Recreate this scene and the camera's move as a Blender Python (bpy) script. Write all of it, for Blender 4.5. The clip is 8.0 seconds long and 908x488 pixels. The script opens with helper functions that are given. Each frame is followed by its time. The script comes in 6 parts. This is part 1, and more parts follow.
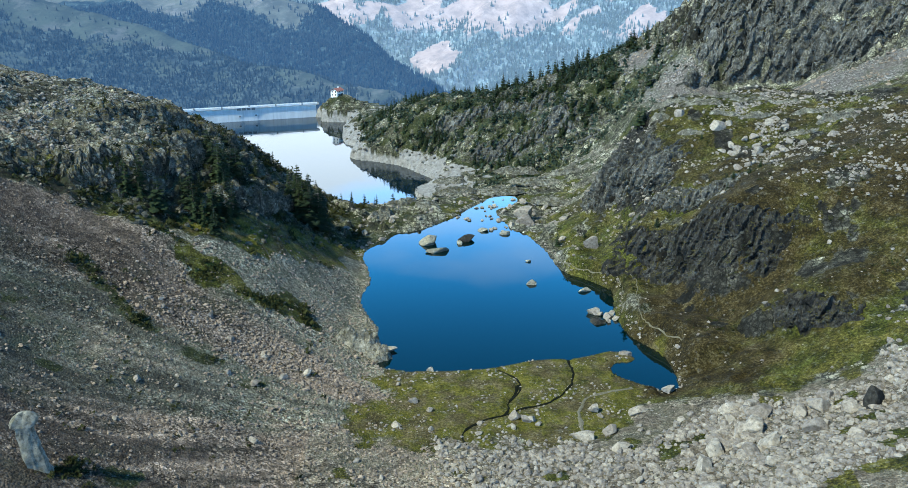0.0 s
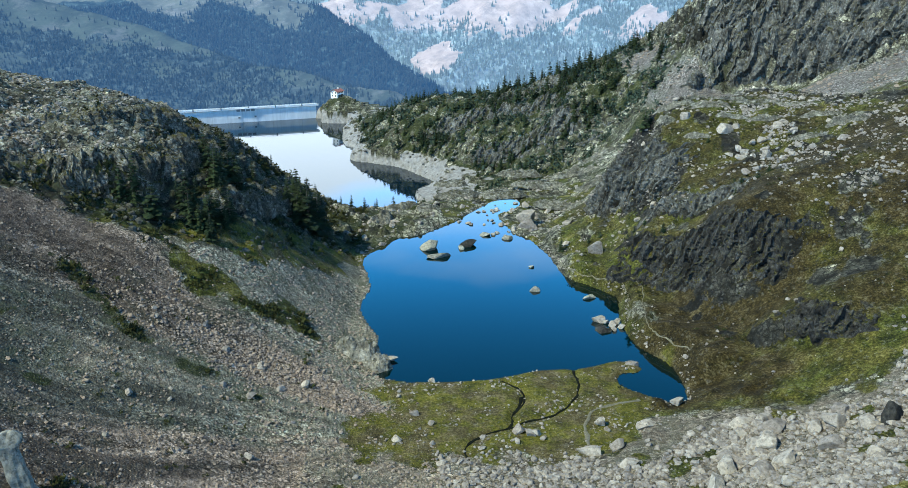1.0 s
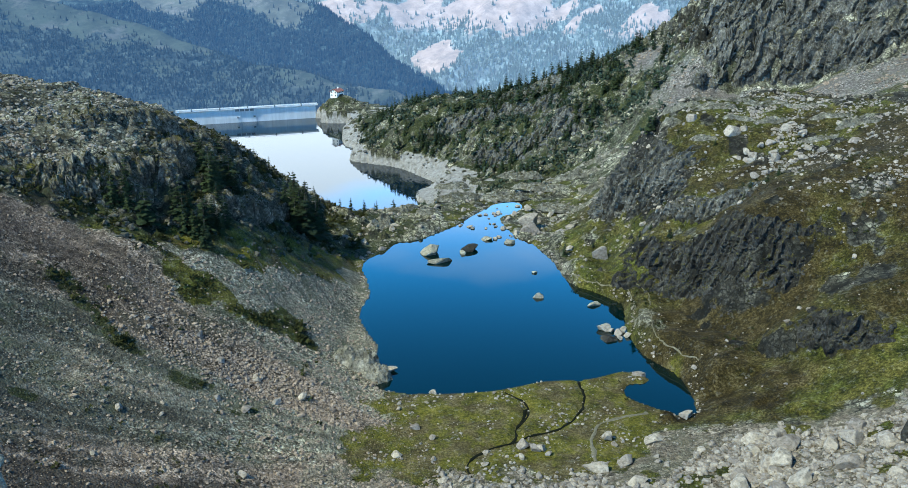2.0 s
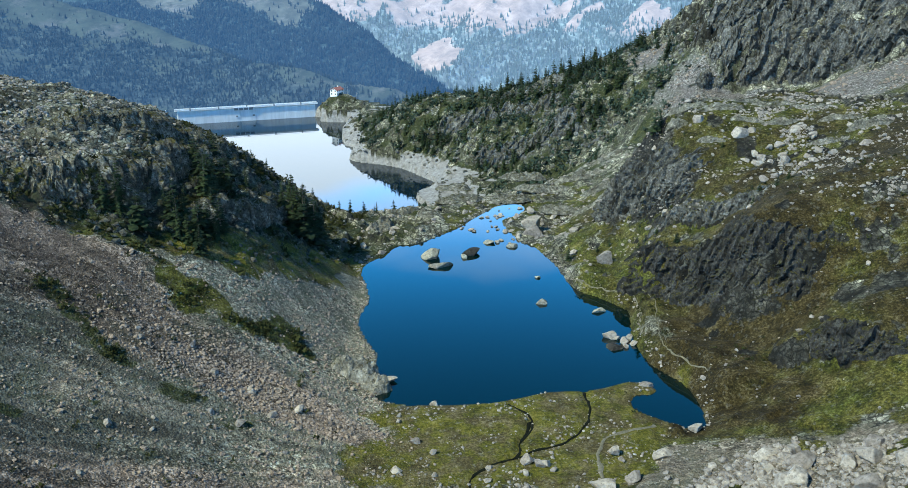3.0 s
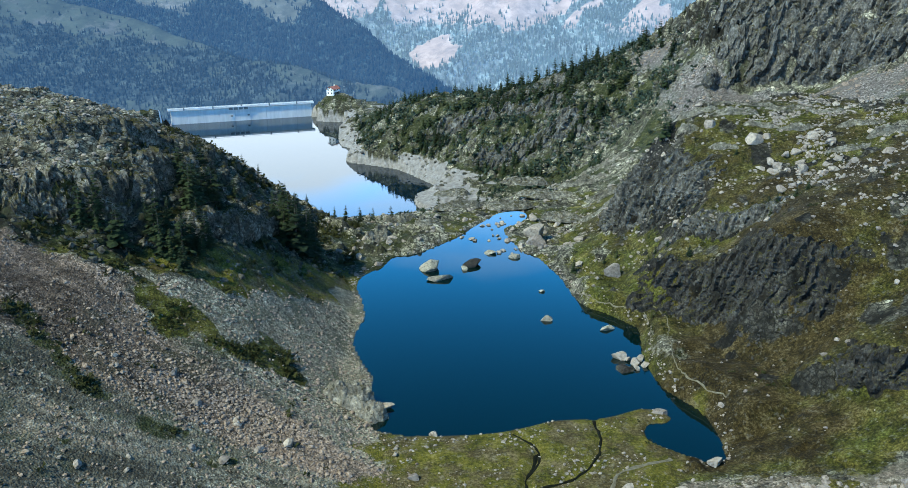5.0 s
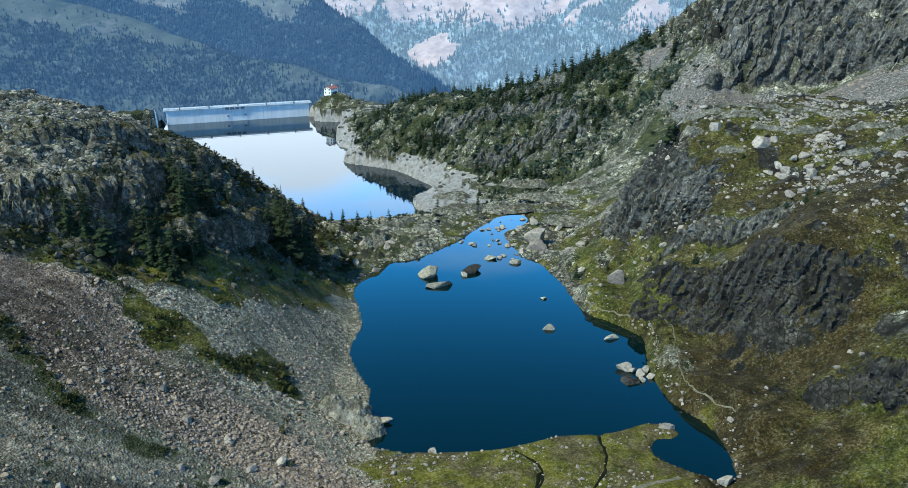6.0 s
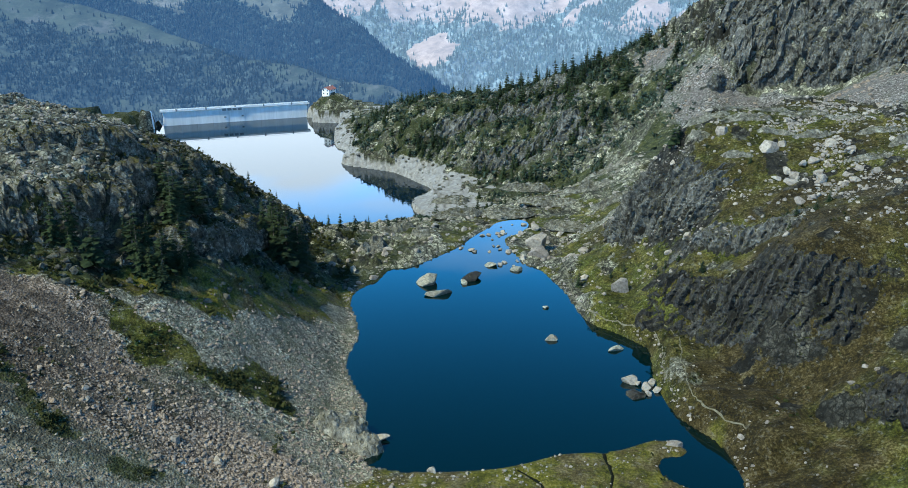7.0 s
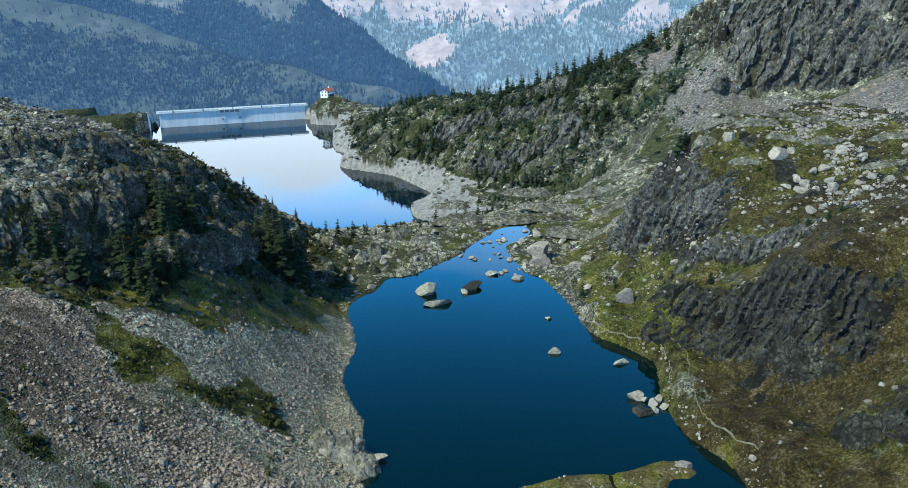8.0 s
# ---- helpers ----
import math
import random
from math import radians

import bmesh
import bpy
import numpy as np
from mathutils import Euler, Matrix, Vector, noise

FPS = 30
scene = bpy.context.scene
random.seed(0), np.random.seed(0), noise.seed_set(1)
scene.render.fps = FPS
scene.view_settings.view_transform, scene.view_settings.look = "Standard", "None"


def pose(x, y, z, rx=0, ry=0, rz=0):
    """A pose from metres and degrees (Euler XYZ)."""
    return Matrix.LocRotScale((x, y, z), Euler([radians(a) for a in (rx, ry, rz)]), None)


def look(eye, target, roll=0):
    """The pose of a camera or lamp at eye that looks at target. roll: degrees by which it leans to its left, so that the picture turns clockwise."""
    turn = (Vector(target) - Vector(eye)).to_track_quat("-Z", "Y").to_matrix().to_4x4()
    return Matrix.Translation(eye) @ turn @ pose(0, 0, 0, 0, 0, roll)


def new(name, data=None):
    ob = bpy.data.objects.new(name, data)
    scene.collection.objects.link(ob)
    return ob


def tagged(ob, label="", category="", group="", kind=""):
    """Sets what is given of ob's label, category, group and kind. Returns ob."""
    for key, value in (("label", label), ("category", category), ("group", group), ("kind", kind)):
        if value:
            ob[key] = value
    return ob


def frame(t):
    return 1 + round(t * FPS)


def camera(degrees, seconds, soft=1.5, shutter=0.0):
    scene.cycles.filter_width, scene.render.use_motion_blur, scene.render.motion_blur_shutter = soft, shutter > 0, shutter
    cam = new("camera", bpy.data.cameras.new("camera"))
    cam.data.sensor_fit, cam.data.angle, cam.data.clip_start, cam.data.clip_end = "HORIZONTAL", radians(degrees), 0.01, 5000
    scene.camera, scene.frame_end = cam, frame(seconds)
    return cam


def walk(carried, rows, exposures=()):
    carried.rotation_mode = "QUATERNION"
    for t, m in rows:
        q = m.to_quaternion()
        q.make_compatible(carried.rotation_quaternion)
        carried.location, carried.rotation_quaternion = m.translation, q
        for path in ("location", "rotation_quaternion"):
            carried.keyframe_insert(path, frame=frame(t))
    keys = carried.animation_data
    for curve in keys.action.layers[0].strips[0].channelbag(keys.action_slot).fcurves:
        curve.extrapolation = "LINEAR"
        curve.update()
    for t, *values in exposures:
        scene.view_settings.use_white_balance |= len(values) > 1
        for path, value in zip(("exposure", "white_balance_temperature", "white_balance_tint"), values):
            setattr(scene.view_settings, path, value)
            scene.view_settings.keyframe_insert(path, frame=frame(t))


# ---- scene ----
cam = camera(56.0, 8.0, soft=0.42)
PATH = [
    (0, (-0.029, 0.813, 90.028), (0.01, 2.708, 89.39), 0.1),
    (0.5, (-0.164, 3.666, 89.885), (-0.126, 5.561, 89.248), 0.1),
    (1, (-0.282, 6.32, 89.878), (-0.244, 8.216, 89.24), 0.1),
    (1.5, (-0.444, 9.346, 89.893), (-0.406, 11.241, 89.254), 0.1),
    (3, (-0.596, 18.35, 89.884), (-0.56, 20.242, 89.238), 0.1),
    (3.5, (-0.755, 21.696, 89.941), (-0.718, 23.587, 89.292), 0.1),
    (4, (-0.817, 24.643, 90.032), (-0.778, 26.533, 89.38), 0.1),
    (4.5, (-0.819, 28.014, 90.095), (-0.78, 29.904, 89.442), 0.1),
    (6, (-1.039, 37.555, 90.21), (-0.995, 39.443, 89.552), 0.1),
    (6.5, (-0.969, 41.057, 90.176), (-0.925, 42.944, 89.517), 0.1),
    (7, (-1.0, 44.103, 90.131), (-0.954, 45.991, 89.472), 0.1),
    (7.5, (-1.008, 47.671, 90.072), (-0.962, 49.559, 89.413), 0.1),
    (8, (-1.1, 50.7, 90.176), (-1.052, 52.588, 89.518), 0.2),
]
walk(cam, [(t, look(eye, target, roll)) for t, eye, target, roll in PATH],
     [(0.0, 0.62, 6600, -9), (8.0, 0.52, 6550, -9)])

# ---- light ----
world = bpy.data.worlds.new("sky")
scene.world = world
world.use_nodes = True
SUN_ELEV, SUN_AZ = 48.0, 241.0   # degrees above the horizon; compass bearing with y as north


def world_sky():
    nt = world.node_tree
    nt.nodes.clear()
    out = nt.nodes.new("ShaderNodeOutputWorld")
    bg = nt.nodes.new("ShaderNodeBackground")
    sky = nt.nodes.new("ShaderNodeTexSky")
    sky.sky_type = "NISHITA"
    sky.sun_disc = False
    sky.sun_elevation = radians(SUN_ELEV)
    sky.sun_rotation = radians(SUN_AZ)
    sky.altitude = 1900
    sky.air_density, sky.dust_density, sky.ozone_density = 1.0, 0.3, 1.0
    # broken cloud on a flat cloud deck, crowding together towards the horizon
    co = nt.nodes.new("ShaderNodeTexCoord")
    sep = nt.nodes.new("ShaderNodeSeparateXYZ")
    nt.links.new(co.outputs["Generated"], sep.inputs[0])
    up = nt.nodes.new("ShaderNodeMath"); up.operation = "MAXIMUM"; up.inputs[1].default_value = 0.04
    nt.links.new(sep.outputs["Z"], up.inputs[0])
    flat = nt.nodes.new("ShaderNodeVectorMath"); flat.operation = "SCALE"
    inv = nt.nodes.new("ShaderNodeMath"); inv.operation = "DIVIDE"; inv.inputs[0].default_value = 1.0
    nt.links.new(up.outputs[0], inv.inputs[1])
    nt.links.new(co.outputs["Generated"], flat.inputs[0])
    nt.links.new(inv.outputs[0], flat.inputs["Scale"])
    noi = nt.nodes.new("ShaderNodeTexNoise")
    noi.inputs["Scale"].default_value = 0.55
    noi.inputs["Detail"].default_value = 6.0
    noi.inputs["Roughness"].default_value = 0.55
    nt.links.new(flat.outputs[0], noi.inputs["Vector"])
    dist = nt.nodes.new("ShaderNodeMath"); dist.operation = "MULTIPLY_ADD"
    dist.inputs[1].default_value, dist.inputs[2].default_value = 0.42, -1.40
    nt.links.new(inv.outputs[0], dist.inputs[0])
    add = nt.nodes.new("ShaderNodeMath"); add.operation = "ADD"
    nt.links.new(noi.outputs["Fac"], add.inputs[0]); nt.links.new(dist.outputs[0], add.inputs[1])
    ramp = nt.nodes.new("ShaderNodeValToRGB")
    ramp.color_ramp.elements[0].position, ramp.color_ramp.elements[1].position = 0.42, 0.80
    nt.links.new(add.outputs[0], ramp.inputs[0])
    mix = nt.nodes.new("ShaderNodeMix"); mix.data_type = "RGBA"
    nt.links.new(ramp.outputs["Color"], mix.inputs["Factor"])
    deep = nt.nodes.new("ShaderNodeMix"); deep.data_type, deep.blend_type = "RGBA", "MULTIPLY"
    deep.inputs["Factor"].default_value = 1.0
    deep.inputs["B"].default_value = (0.062, 0.255, 0.41, 1)   # clear, dry mountain air
    nt.links.new(sky.outputs[0], deep.inputs["A"])
    # the clear sky brightens towards the horizon with the depth of air
    depth = nt.nodes.new("ShaderNodeMath"); depth.operation = "POWER"
    depth.inputs[1].default_value = 2.7
    capped = nt.nodes.new("ShaderNodeMath"); capped.operation = "MINIMUM"; capped.inputs[1].default_value = 4.0
    nt.links.new(inv.outputs[0], capped.inputs[0])
    nt.links.new(capped.outputs[0], depth.inputs[0])
    glow = nt.nodes.new("ShaderNodeVectorMath"); glow.operation = "SCALE"
    nt.links.new(deep.outputs["Result"], glow.inputs[0]); nt.links.new(depth.outputs[0], glow.inputs["Scale"])
    nt.links.new(glow.outputs[0], mix.inputs["A"])
    mix.inputs["B"].default_value = (16.8, 18.4, 24.0, 1)
    nt.links.new(mix.outputs["Result"], bg.inputs["Color"])
    bg.inputs["Strength"].default_value = 0.103
    nt.links.new(bg.outputs[0], out.inputs[0])


world_sky()
sun = new("sun", bpy.data.lights.new("sun", "SUN"))
sun.data.energy, sun.data.angle, sun.data.color = 4.1, radians(3.0), (1.0, 0.945, 0.85)
az, el = radians(SUN_AZ), radians(SUN_ELEV)
sun.matrix_world = look((0, 0, 400), (-math.sin(az) * math.cos(el), -math.cos(az) * math.cos(el), 400 - math.sin(el)))

# ---- numbers: noise and splines ----
rng = np.random.default_rng(11)
PERM = rng.permutation(4096)
GRADS = rng.uniform(0, 2 * np.pi, 4096)


def gnoise(x, y, seed=0):
    """Gradient noise in the plane, about -0.7 to 0.7."""
    xi, yi = np.floor(x).astype(np.int64), np.floor(y).astype(np.int64)
    fx, fy = x - xi, y - yi
    u, v = fx * fx * fx * (fx * (fx * 6 - 15) + 10), fy * fy * fy * (fy * (fy * 6 - 15) + 10)

    def corner(dx, dy):
        h = PERM[(PERM[(xi + dx + seed * 57) % 4096] + yi + dy) % 4096]
        a = GRADS[h]
        return np.cos(a) * (fx - dx) + np.sin(a) * (fy - dy)

    top = corner(0, 0) * (1 - u) + corner(1, 0) * u
    low = corner(0, 1) * (1 - u) + corner(1, 1) * u
    return top * (1 - v) + low * v


def fbm(x, y, size, octaves=4, seed=0, gain=0.5):
    total, amp = np.zeros_like(x), 1.0
    for k in range(octaves):
        total += amp * gnoise(x / size * 2 ** k + 13.7 * k, y / size * 2 ** k - 7.1 * k, seed + k)
        amp *= gain
    return total


def ridged(x, y, size, octaves=4, seed=0):
    total, amp = np.zeros_like(x), 1.0
    for k in range(octaves):
        total += amp * (1 - 2.2 * np.abs(gnoise(x / size * 2 ** k + 5.3 * k, y / size * 2 ** k + 9.1 * k, seed + k)))
        amp *= 0.5
    return total / 1.9


def blocks(x, y, size, seed):
    """Broken rock: every cell of a jittered net has a level of its own, 0 to 1."""
    u, v = x / size, y / size
    ui, vi = np.floor(u).astype(np.int64), np.floor(v).astype(np.int64)
    best, level = np.full(x.shape, 1e9), np.zeros(x.shape)
    for i in (-1, 0, 1):
        for j in (-1, 0, 1):
            h = PERM[(PERM[(ui + i + 31 * seed) % 4096] + vi + j) % 4096]
            d = (ui + i + (GRADS[h] / 6.2832) - u) ** 2 + (vi + j + (GRADS[(h * 7 + 3) % 4096] / 6.2832) - v) ** 2
            near = d < best
            best, level = np.where(near, d, best), np.where(near, (h % 97) / 96.0, level)
    return level


def smooth(a, b, v):
    t = np.clip((v - a) / (b - a), 0, 1)
    return t * t * (3 - 2 * t)


def inside(poly, x, y):
    hit = np.zeros(x.shape, bool)
    for (x0, y0), (x1, y1) in zip(poly, poly[1:] + poly[:1]):
        if y0 != y1:
            hit ^= ((y0 > y) != (y1 > y)) & (x < (x1 - x0) * (y - y0) / (y1 - y0) + x0)
    return hit


def away(line, x, y, closed=False):
    """Distance in plan from a polyline."""
    best = np.full(x.shape, 1e9)
    for (x0, y0), (x1, y1) in zip(line, line[1:] + (line[:1] if closed else [])):
        dx, dy = x1 - x0, y1 - y0
        t = np.clip(((x - x0) * dx + (y - y0) * dy) / (dx * dx + dy * dy + 1e-9), 0, 1)
        best = np.minimum(best, np.hypot(x - x0 - t * dx, y - y0 - t * dy))
    return best


def rounded(line, closed=False, step=1.0):
    """Catmull-Rom through the corners of a line."""
    n, out = len(line), []
    for i in range(n if closed else n - 1):
        p = [line[(i + k) % n] if closed else line[min(max(i + k, 0), n - 1)] for k in (-1, 0, 1, 2)]
        cuts = max(1, int(math.dist(p[1][:2], p[2][:2]) / step))
        for j in range(cuts):
            t = j / cuts
            out.append(tuple(0.5 * (2 * b + (c - a) * t + (2 * a - 5 * b + 4 * c - d) * t * t + (3 * b - a - 3 * c + d) * t ** 3)
                             for a, b, c, d in zip(*p)))
    if not closed:
        out.append(tuple(line[-1]))
    return out


# ---- plan ----
TARN = [(29, 327), (22, 325), (17, 318), (12, 310), (7, 300), (0, 291), (-8, 282), (-14, 280), (-17, 271), (-22, 264), (-23.5, 256),
        (-21, 245), (-19.6, 234), (-20.5, 228), (-21, 219), (-18.6, 210), (-15, 201), (-15, 197), (-13.6, 190.5), (-11, 189), (-12.4, 185),
        (-13.8, 180), (-7.5, 177.2), (0, 176.6), (10, 177.4), (17, 179.6), (22.6, 181.8), (33, 182.8), (41.5, 186.2), (46.2, 183.6),
        (45.5, 181), (41.5, 180.4), (39.8, 175.5), (43, 171.3), (49.3, 167), (52.8, 167.5), (53.6, 172), (54.4, 177.7), (53, 186)]
TARN += [(48.4, 194.7), (47.4, 203), (47.2, 210), (49.5, 224), (48.5, 228), (43.4, 235.4), (39.4, 239.5), (36.5, 246.7), (35, 259.5),
         (32.8, 269.4), (29.5, 280), (26.5, 282), (24, 292), (21.9, 302), (22.5, 308), (28, 314), (31, 322)]
RESERVOIR = [(-224, 655), (-212, 684), (-206, 697), (-107, 731), (-94, 708), (-71, 701), (-72, 653), (-66, 616), (-57, 607), (-59, 573), (-47, 564), (-25, 550),
             (-9, 524), (-1, 509), (-5, 497), (-12, 489), (-12, 473), (-8, 461), (-6, 448), (-25, 436), (-60, 425), (-110, 430), (-170, 470), (-245, 560)]
TARN_LINE = rounded(TARN, True, 1.2)
RES_LINE = rounded(RESERVOIR, True, 6.0)
RES_Z = -40.0

KNOTS = []


def lie(*places):
    """Knots (x, y, height) of a landform for the surface of the ground."""
    KNOTS.extend(places)


# scree apron on the west side
lie((-53, 118, 15), (-71, 143, 21), (-59, 150, 16), (-43, 134, 10), (-29, 141, 3.5), (-13, 149, 1), (-40, 162, 8), (-56, 168, 18))
lie((-76, 167, 26), (-91, 185, 39), (-26, 172, 4.5), (-60, 183, 20), (-44, 190, 14), (-32, 204, 6), (-24, 220, 1.5), (-57, 197, 23.5))
lie((-70, 193, 30), (-46, 209, 18.5), (-36, 234, 9.5), (-31, 262, 3), (-30, 100, 8), (-90, 110, 38), (-115, 150, 52))
# rocky knoll above it
lie((-79, 199, 35), (-91, 207, 44), (-78, 211, 44), (-69, 211, 31), (-64, 223, 36), (-71, 226, 44), (-80, 236, 51), (-92, 220, 51))
lie((-53, 220, 27.5), (-54, 251, 25), (-67, 253.7, 39.5), (-77, 260.6, 45), (-46, 249, 19), (-58, 309, 18), (-42, 296, 7), (-36, 338, -8), (-33, 278, 3))
lie((-87, 262, 48), (-74, 290, 35), (-105, 300, 38), (-62, 345, 0), (-100, 370, 5), (-118, 235, 60), (-140, 200, 74), (-51, 272.5, 20))
# sill at the tarn's outlet and the drop to the reservoir
lie((-24, 300, 2), (-18, 283, 2.5), (-7, 291, 2.5), (-24, 325, -4), (0, 325, 0.5), (-4, 365, -13), (17, 399, -20), (-20, 400, -24))
lie((37, 457, -28), (60, 454, -24), (74, 408, -8), (48, 341, -1), (46, 292, 2), (30, 345, -2), (-55, 400, -26), (10, 440, -32))
# hill on the east side
lie((43, 277, 6), (52, 269, 9), (58, 252, 11), (64, 240, 22), (72, 234, 22), (75, 213, 30), (86, 213, 33), (93, 205, 33))
lie((104, 213, 39), (62, 274, 20), (70, 263, 29), (57, 229, 9), (66, 213, 11), (73, 202, 18), (84, 200, 22))
lie((93, 198, 25), (90, 178, 24), (61, 210, 6), (70, 199, 10), (79, 191, 14), (80, 171, 16), (63, 197, 3.5), (67, 165, 6.5))
lie((60, 152, 6.5), (74, 164, 9), (82, 156, 15), (96, 171, 22), (74, 127, 17), (73, 139, 12.5), (62, 130, 12), (50, 135, 6))
lie((60, 109, 20), (41, 156, 1.2), (32, 152, 0.8), (15, 139, 1.2), (104, 302, 44), (120, 297, 44.5), (126, 273, 47), (91, 310, 38))
lie((89, 265, 39), (94, 249, 35), (90, 240, 34), (115, 240, 42), (135, 210, 50), (110, 180, 31), (95, 140, 24))
lie((56, 300, 9), (66, 320, 9), (78, 335, 14), (100, 338, 22), (130, 330, 30), (120, 110, 40), (10, 100, 5), (40, 105, 12))
lie((68, 287, 36), (72, 273, 35), (79, 276, 40), (95.6, 288, 44.4), (114, 300, 45.4), (120.6, 270, 46.8), (78, 247, 30.5))
lie((75, 298, 38.4), (85, 299, 42.5), (120, 321, 42.6), (59, 287, 18))
# hollow, scree and crags behind the hill
lie((172, 379, 40), (170, 416, 33), (148, 438, 28), (130, 440, 27), (80, 388, 8), (103, 440, 12), (210, 360, 56), (240, 330, 78))
lie((150, 458, 52), (181, 446, 60), (200, 410, 62), (142, 517, 50), (215, 430, 92), (180, 500, 95), (260, 420, 130), (165, 350, 36))
# wooded ridge east of the reservoir
lie((103, 476, 17), (88, 491, 19), (72, 545, 17), (52, 540, 4), (69, 485, 2), (35, 522, -6), (10, 560, -8), (-12, 596, -6))
lie((-36, 612, -17), (48, 500, -18), (75, 470, -10), (22, 510, -27), (-40, 556, -33), (-58, 610, -36), (111, 509, 29), (121, 515, 36))
lie((-50, 660, -26), (-79, 704, -33), (-84, 731, -21), (-93, 736, -28), (-20, 660, -20), (40, 620, -8), (100, 600, 12), (150, 600, 40), (0, 760, -70))
lie((8, 490, -33), (-8, 540, -34), (-60, 735, -30), (90, 720, -50), (200, 650, 40), (-250, 640, -42), (-200, 520, -36), (-170, 400, -4))
lie((-220, 300, 45), (-200, 180, 100), (-160, 110, 75), (200, 200, 85), (180, 110, 70), (0, 40, 10), (-90, 30, 40), (90, 30, 40))
lie((-250, 740, -60), (-150, 750, -80), (-238, 694, -25), (220, 300, 66), (260, 560, 120))


def spline(knots, slack):
    """Thin plate through the knots."""
    k = np.array(knots, float)
    n, s = len(k), 100.0
    d = np.hypot(k[:, None, 0] - k[None, :, 0], k[:, None, 1] - k[None, :, 1]) / s
    a = np.zeros((n + 3, n + 3))
    a[:n, :n] = np.where(d > 0, d * d * np.log(np.maximum(d, 1e-9)), 0) + np.eye(n) * slack
    a[:n, n], a[:n, n + 1], a[:n, n + 2] = 1, k[:, 0] / s, k[:, 1] / s
    a[n:, :n] = a[:n, n:].T
    w = np.linalg.solve(a, np.r_[k[:, 2], 0, 0, 0])

    def height(x, y):
        z = w[n] + w[n + 1] * x / s + w[n + 2] * y / s
        for (kx, ky, _), c in zip(knots, w):
            q = ((x - kx) ** 2 + (y - ky) ** 2) / (s * s)
            z = z + c * 0.5 * q * np.log(np.maximum(q, 1e-12))
        return z

    return height


bare_land = spline(KNOTS, 0.004)

# cliffs: height, and the plan line of the edge, uphill on the left
CLIFFS = (
    (7.5, [(54, 240), (59, 230), (65, 219), (71, 210), (79, 204), (87, 199)]),
    (9.0, [(56, 300), (54, 290), (56, 279), (61, 269), (67, 261), (75, 254)]),
    (5.5, [(71, 185), (75, 178), (80, 172), (87, 166)]),
    (4.0, [(60, 246), (70, 235), (84, 226)]),
    (5.0, [(-100, 200), (-82, 204), (-73, 213), (-67, 226), (-62, 242)]),
    (4.0, [(-64, 210), (-56, 220), (-50, 234), (-47, 252), (-46, 268)]),
    (3.0, [(-90, 220), (-78, 230), (-72, 246), (-66, 262)]),
    (17.0, [(128, 444), (150, 448), (165, 438), (178, 424), (190, 405), (206, 384)]),
    (15.0, [(136, 470), (165, 463), (186, 447), (206, 424), (228, 398)]),
    (15.0, [(150, 492), (185, 477), (212, 456), (245, 420)]),
    (7.0, [(20, 512), (38, 503), (56, 496), (80, 476)]),
    (6.0, [(-10, 560), (25, 545), (50, 528), (80, 505)]),
    (5.0, [(30, 560), (62, 545), (95, 520)]))
STREAMS = [rounded(line, False, 0.8) for line in (
    [(13.9, 176.6), (16.1, 173.6), (18.1, 170.8), (17.3, 166.3), (15.2, 162), (13.8, 157.1), (9.6, 154.9), (6.2, 152), (4.9, 148.7), (5.7, 145)],
    [(30.6, 182.5), (30.4, 172.8), (27.5, 166.1), (23.9, 162.3), (17.9, 158.7), (13.8, 156.7)],
    [(18, 170.3), (16, 165), (14.6, 159.6)])]
PATHS = [
    [(37, 278), (36.9, 269), (37, 253.5), (39.6, 242), (44, 236.6), (47.5, 233), (51.2, 228.1), (51, 219.4), (49.4, 212.8)],
    [(49.8, 233.7), (54.6, 226), (55, 220.2), (53, 210.9), (51.2, 198), (52.4, 193), (55.4, 187.4), (57.4, 182.6)],
    [(28.7, 148), (28.7, 153.1), (29.8, 158.4), (31.5, 162.2), (34.6, 164.3), (38.8, 165.6), (42.5, 167)],
    [(-21.4, 214), (-19, 206.6), (-17.6, 199.7), (-17.2, 194.3), (-16, 190)]]


def axis(parts):
    """Grid lines: (from, to, step) stretches, the step easing from one to the next."""
    out = [parts[0][0]]
    for a, b, s0, s1 in parts:
        n = max(2, int(round((b - a) / ((s0 + s1) / 2))))
        t = np.arange(1, n + 1) / n
        q = (s0 * t + (s1 - s0) * t * t / 2) / ((s0 + s1) / 2)
        out.extend(a + (b - a) * q)
    return np.array(out)


GX = axis([(-3200, -300, 260, 20), (-300, -225, 20, 4), (-225, -195, 4, 3), (-195, -115, 3, 1.6), (-115, -80, 1.6, 0.75), (-80, 110, 0.75, 0.75), (110, 150, 0.75, 1.2), (150, 255, 1.2, 1.6), (255, 330, 1.6, 20), (330, 3200, 20, 260)])
GY = axis([(-900, 60, 160, 6), (60, 115, 6, 0.9), (115, 300, 0.75, 0.75), (300, 480, 0.75, 1.5), (480, 740, 1.5, 3.4), (740, 1000, 3.4, 30), (1000, 4800, 30, 400)])
XX, YY = np.meshgrid(GX, GY)


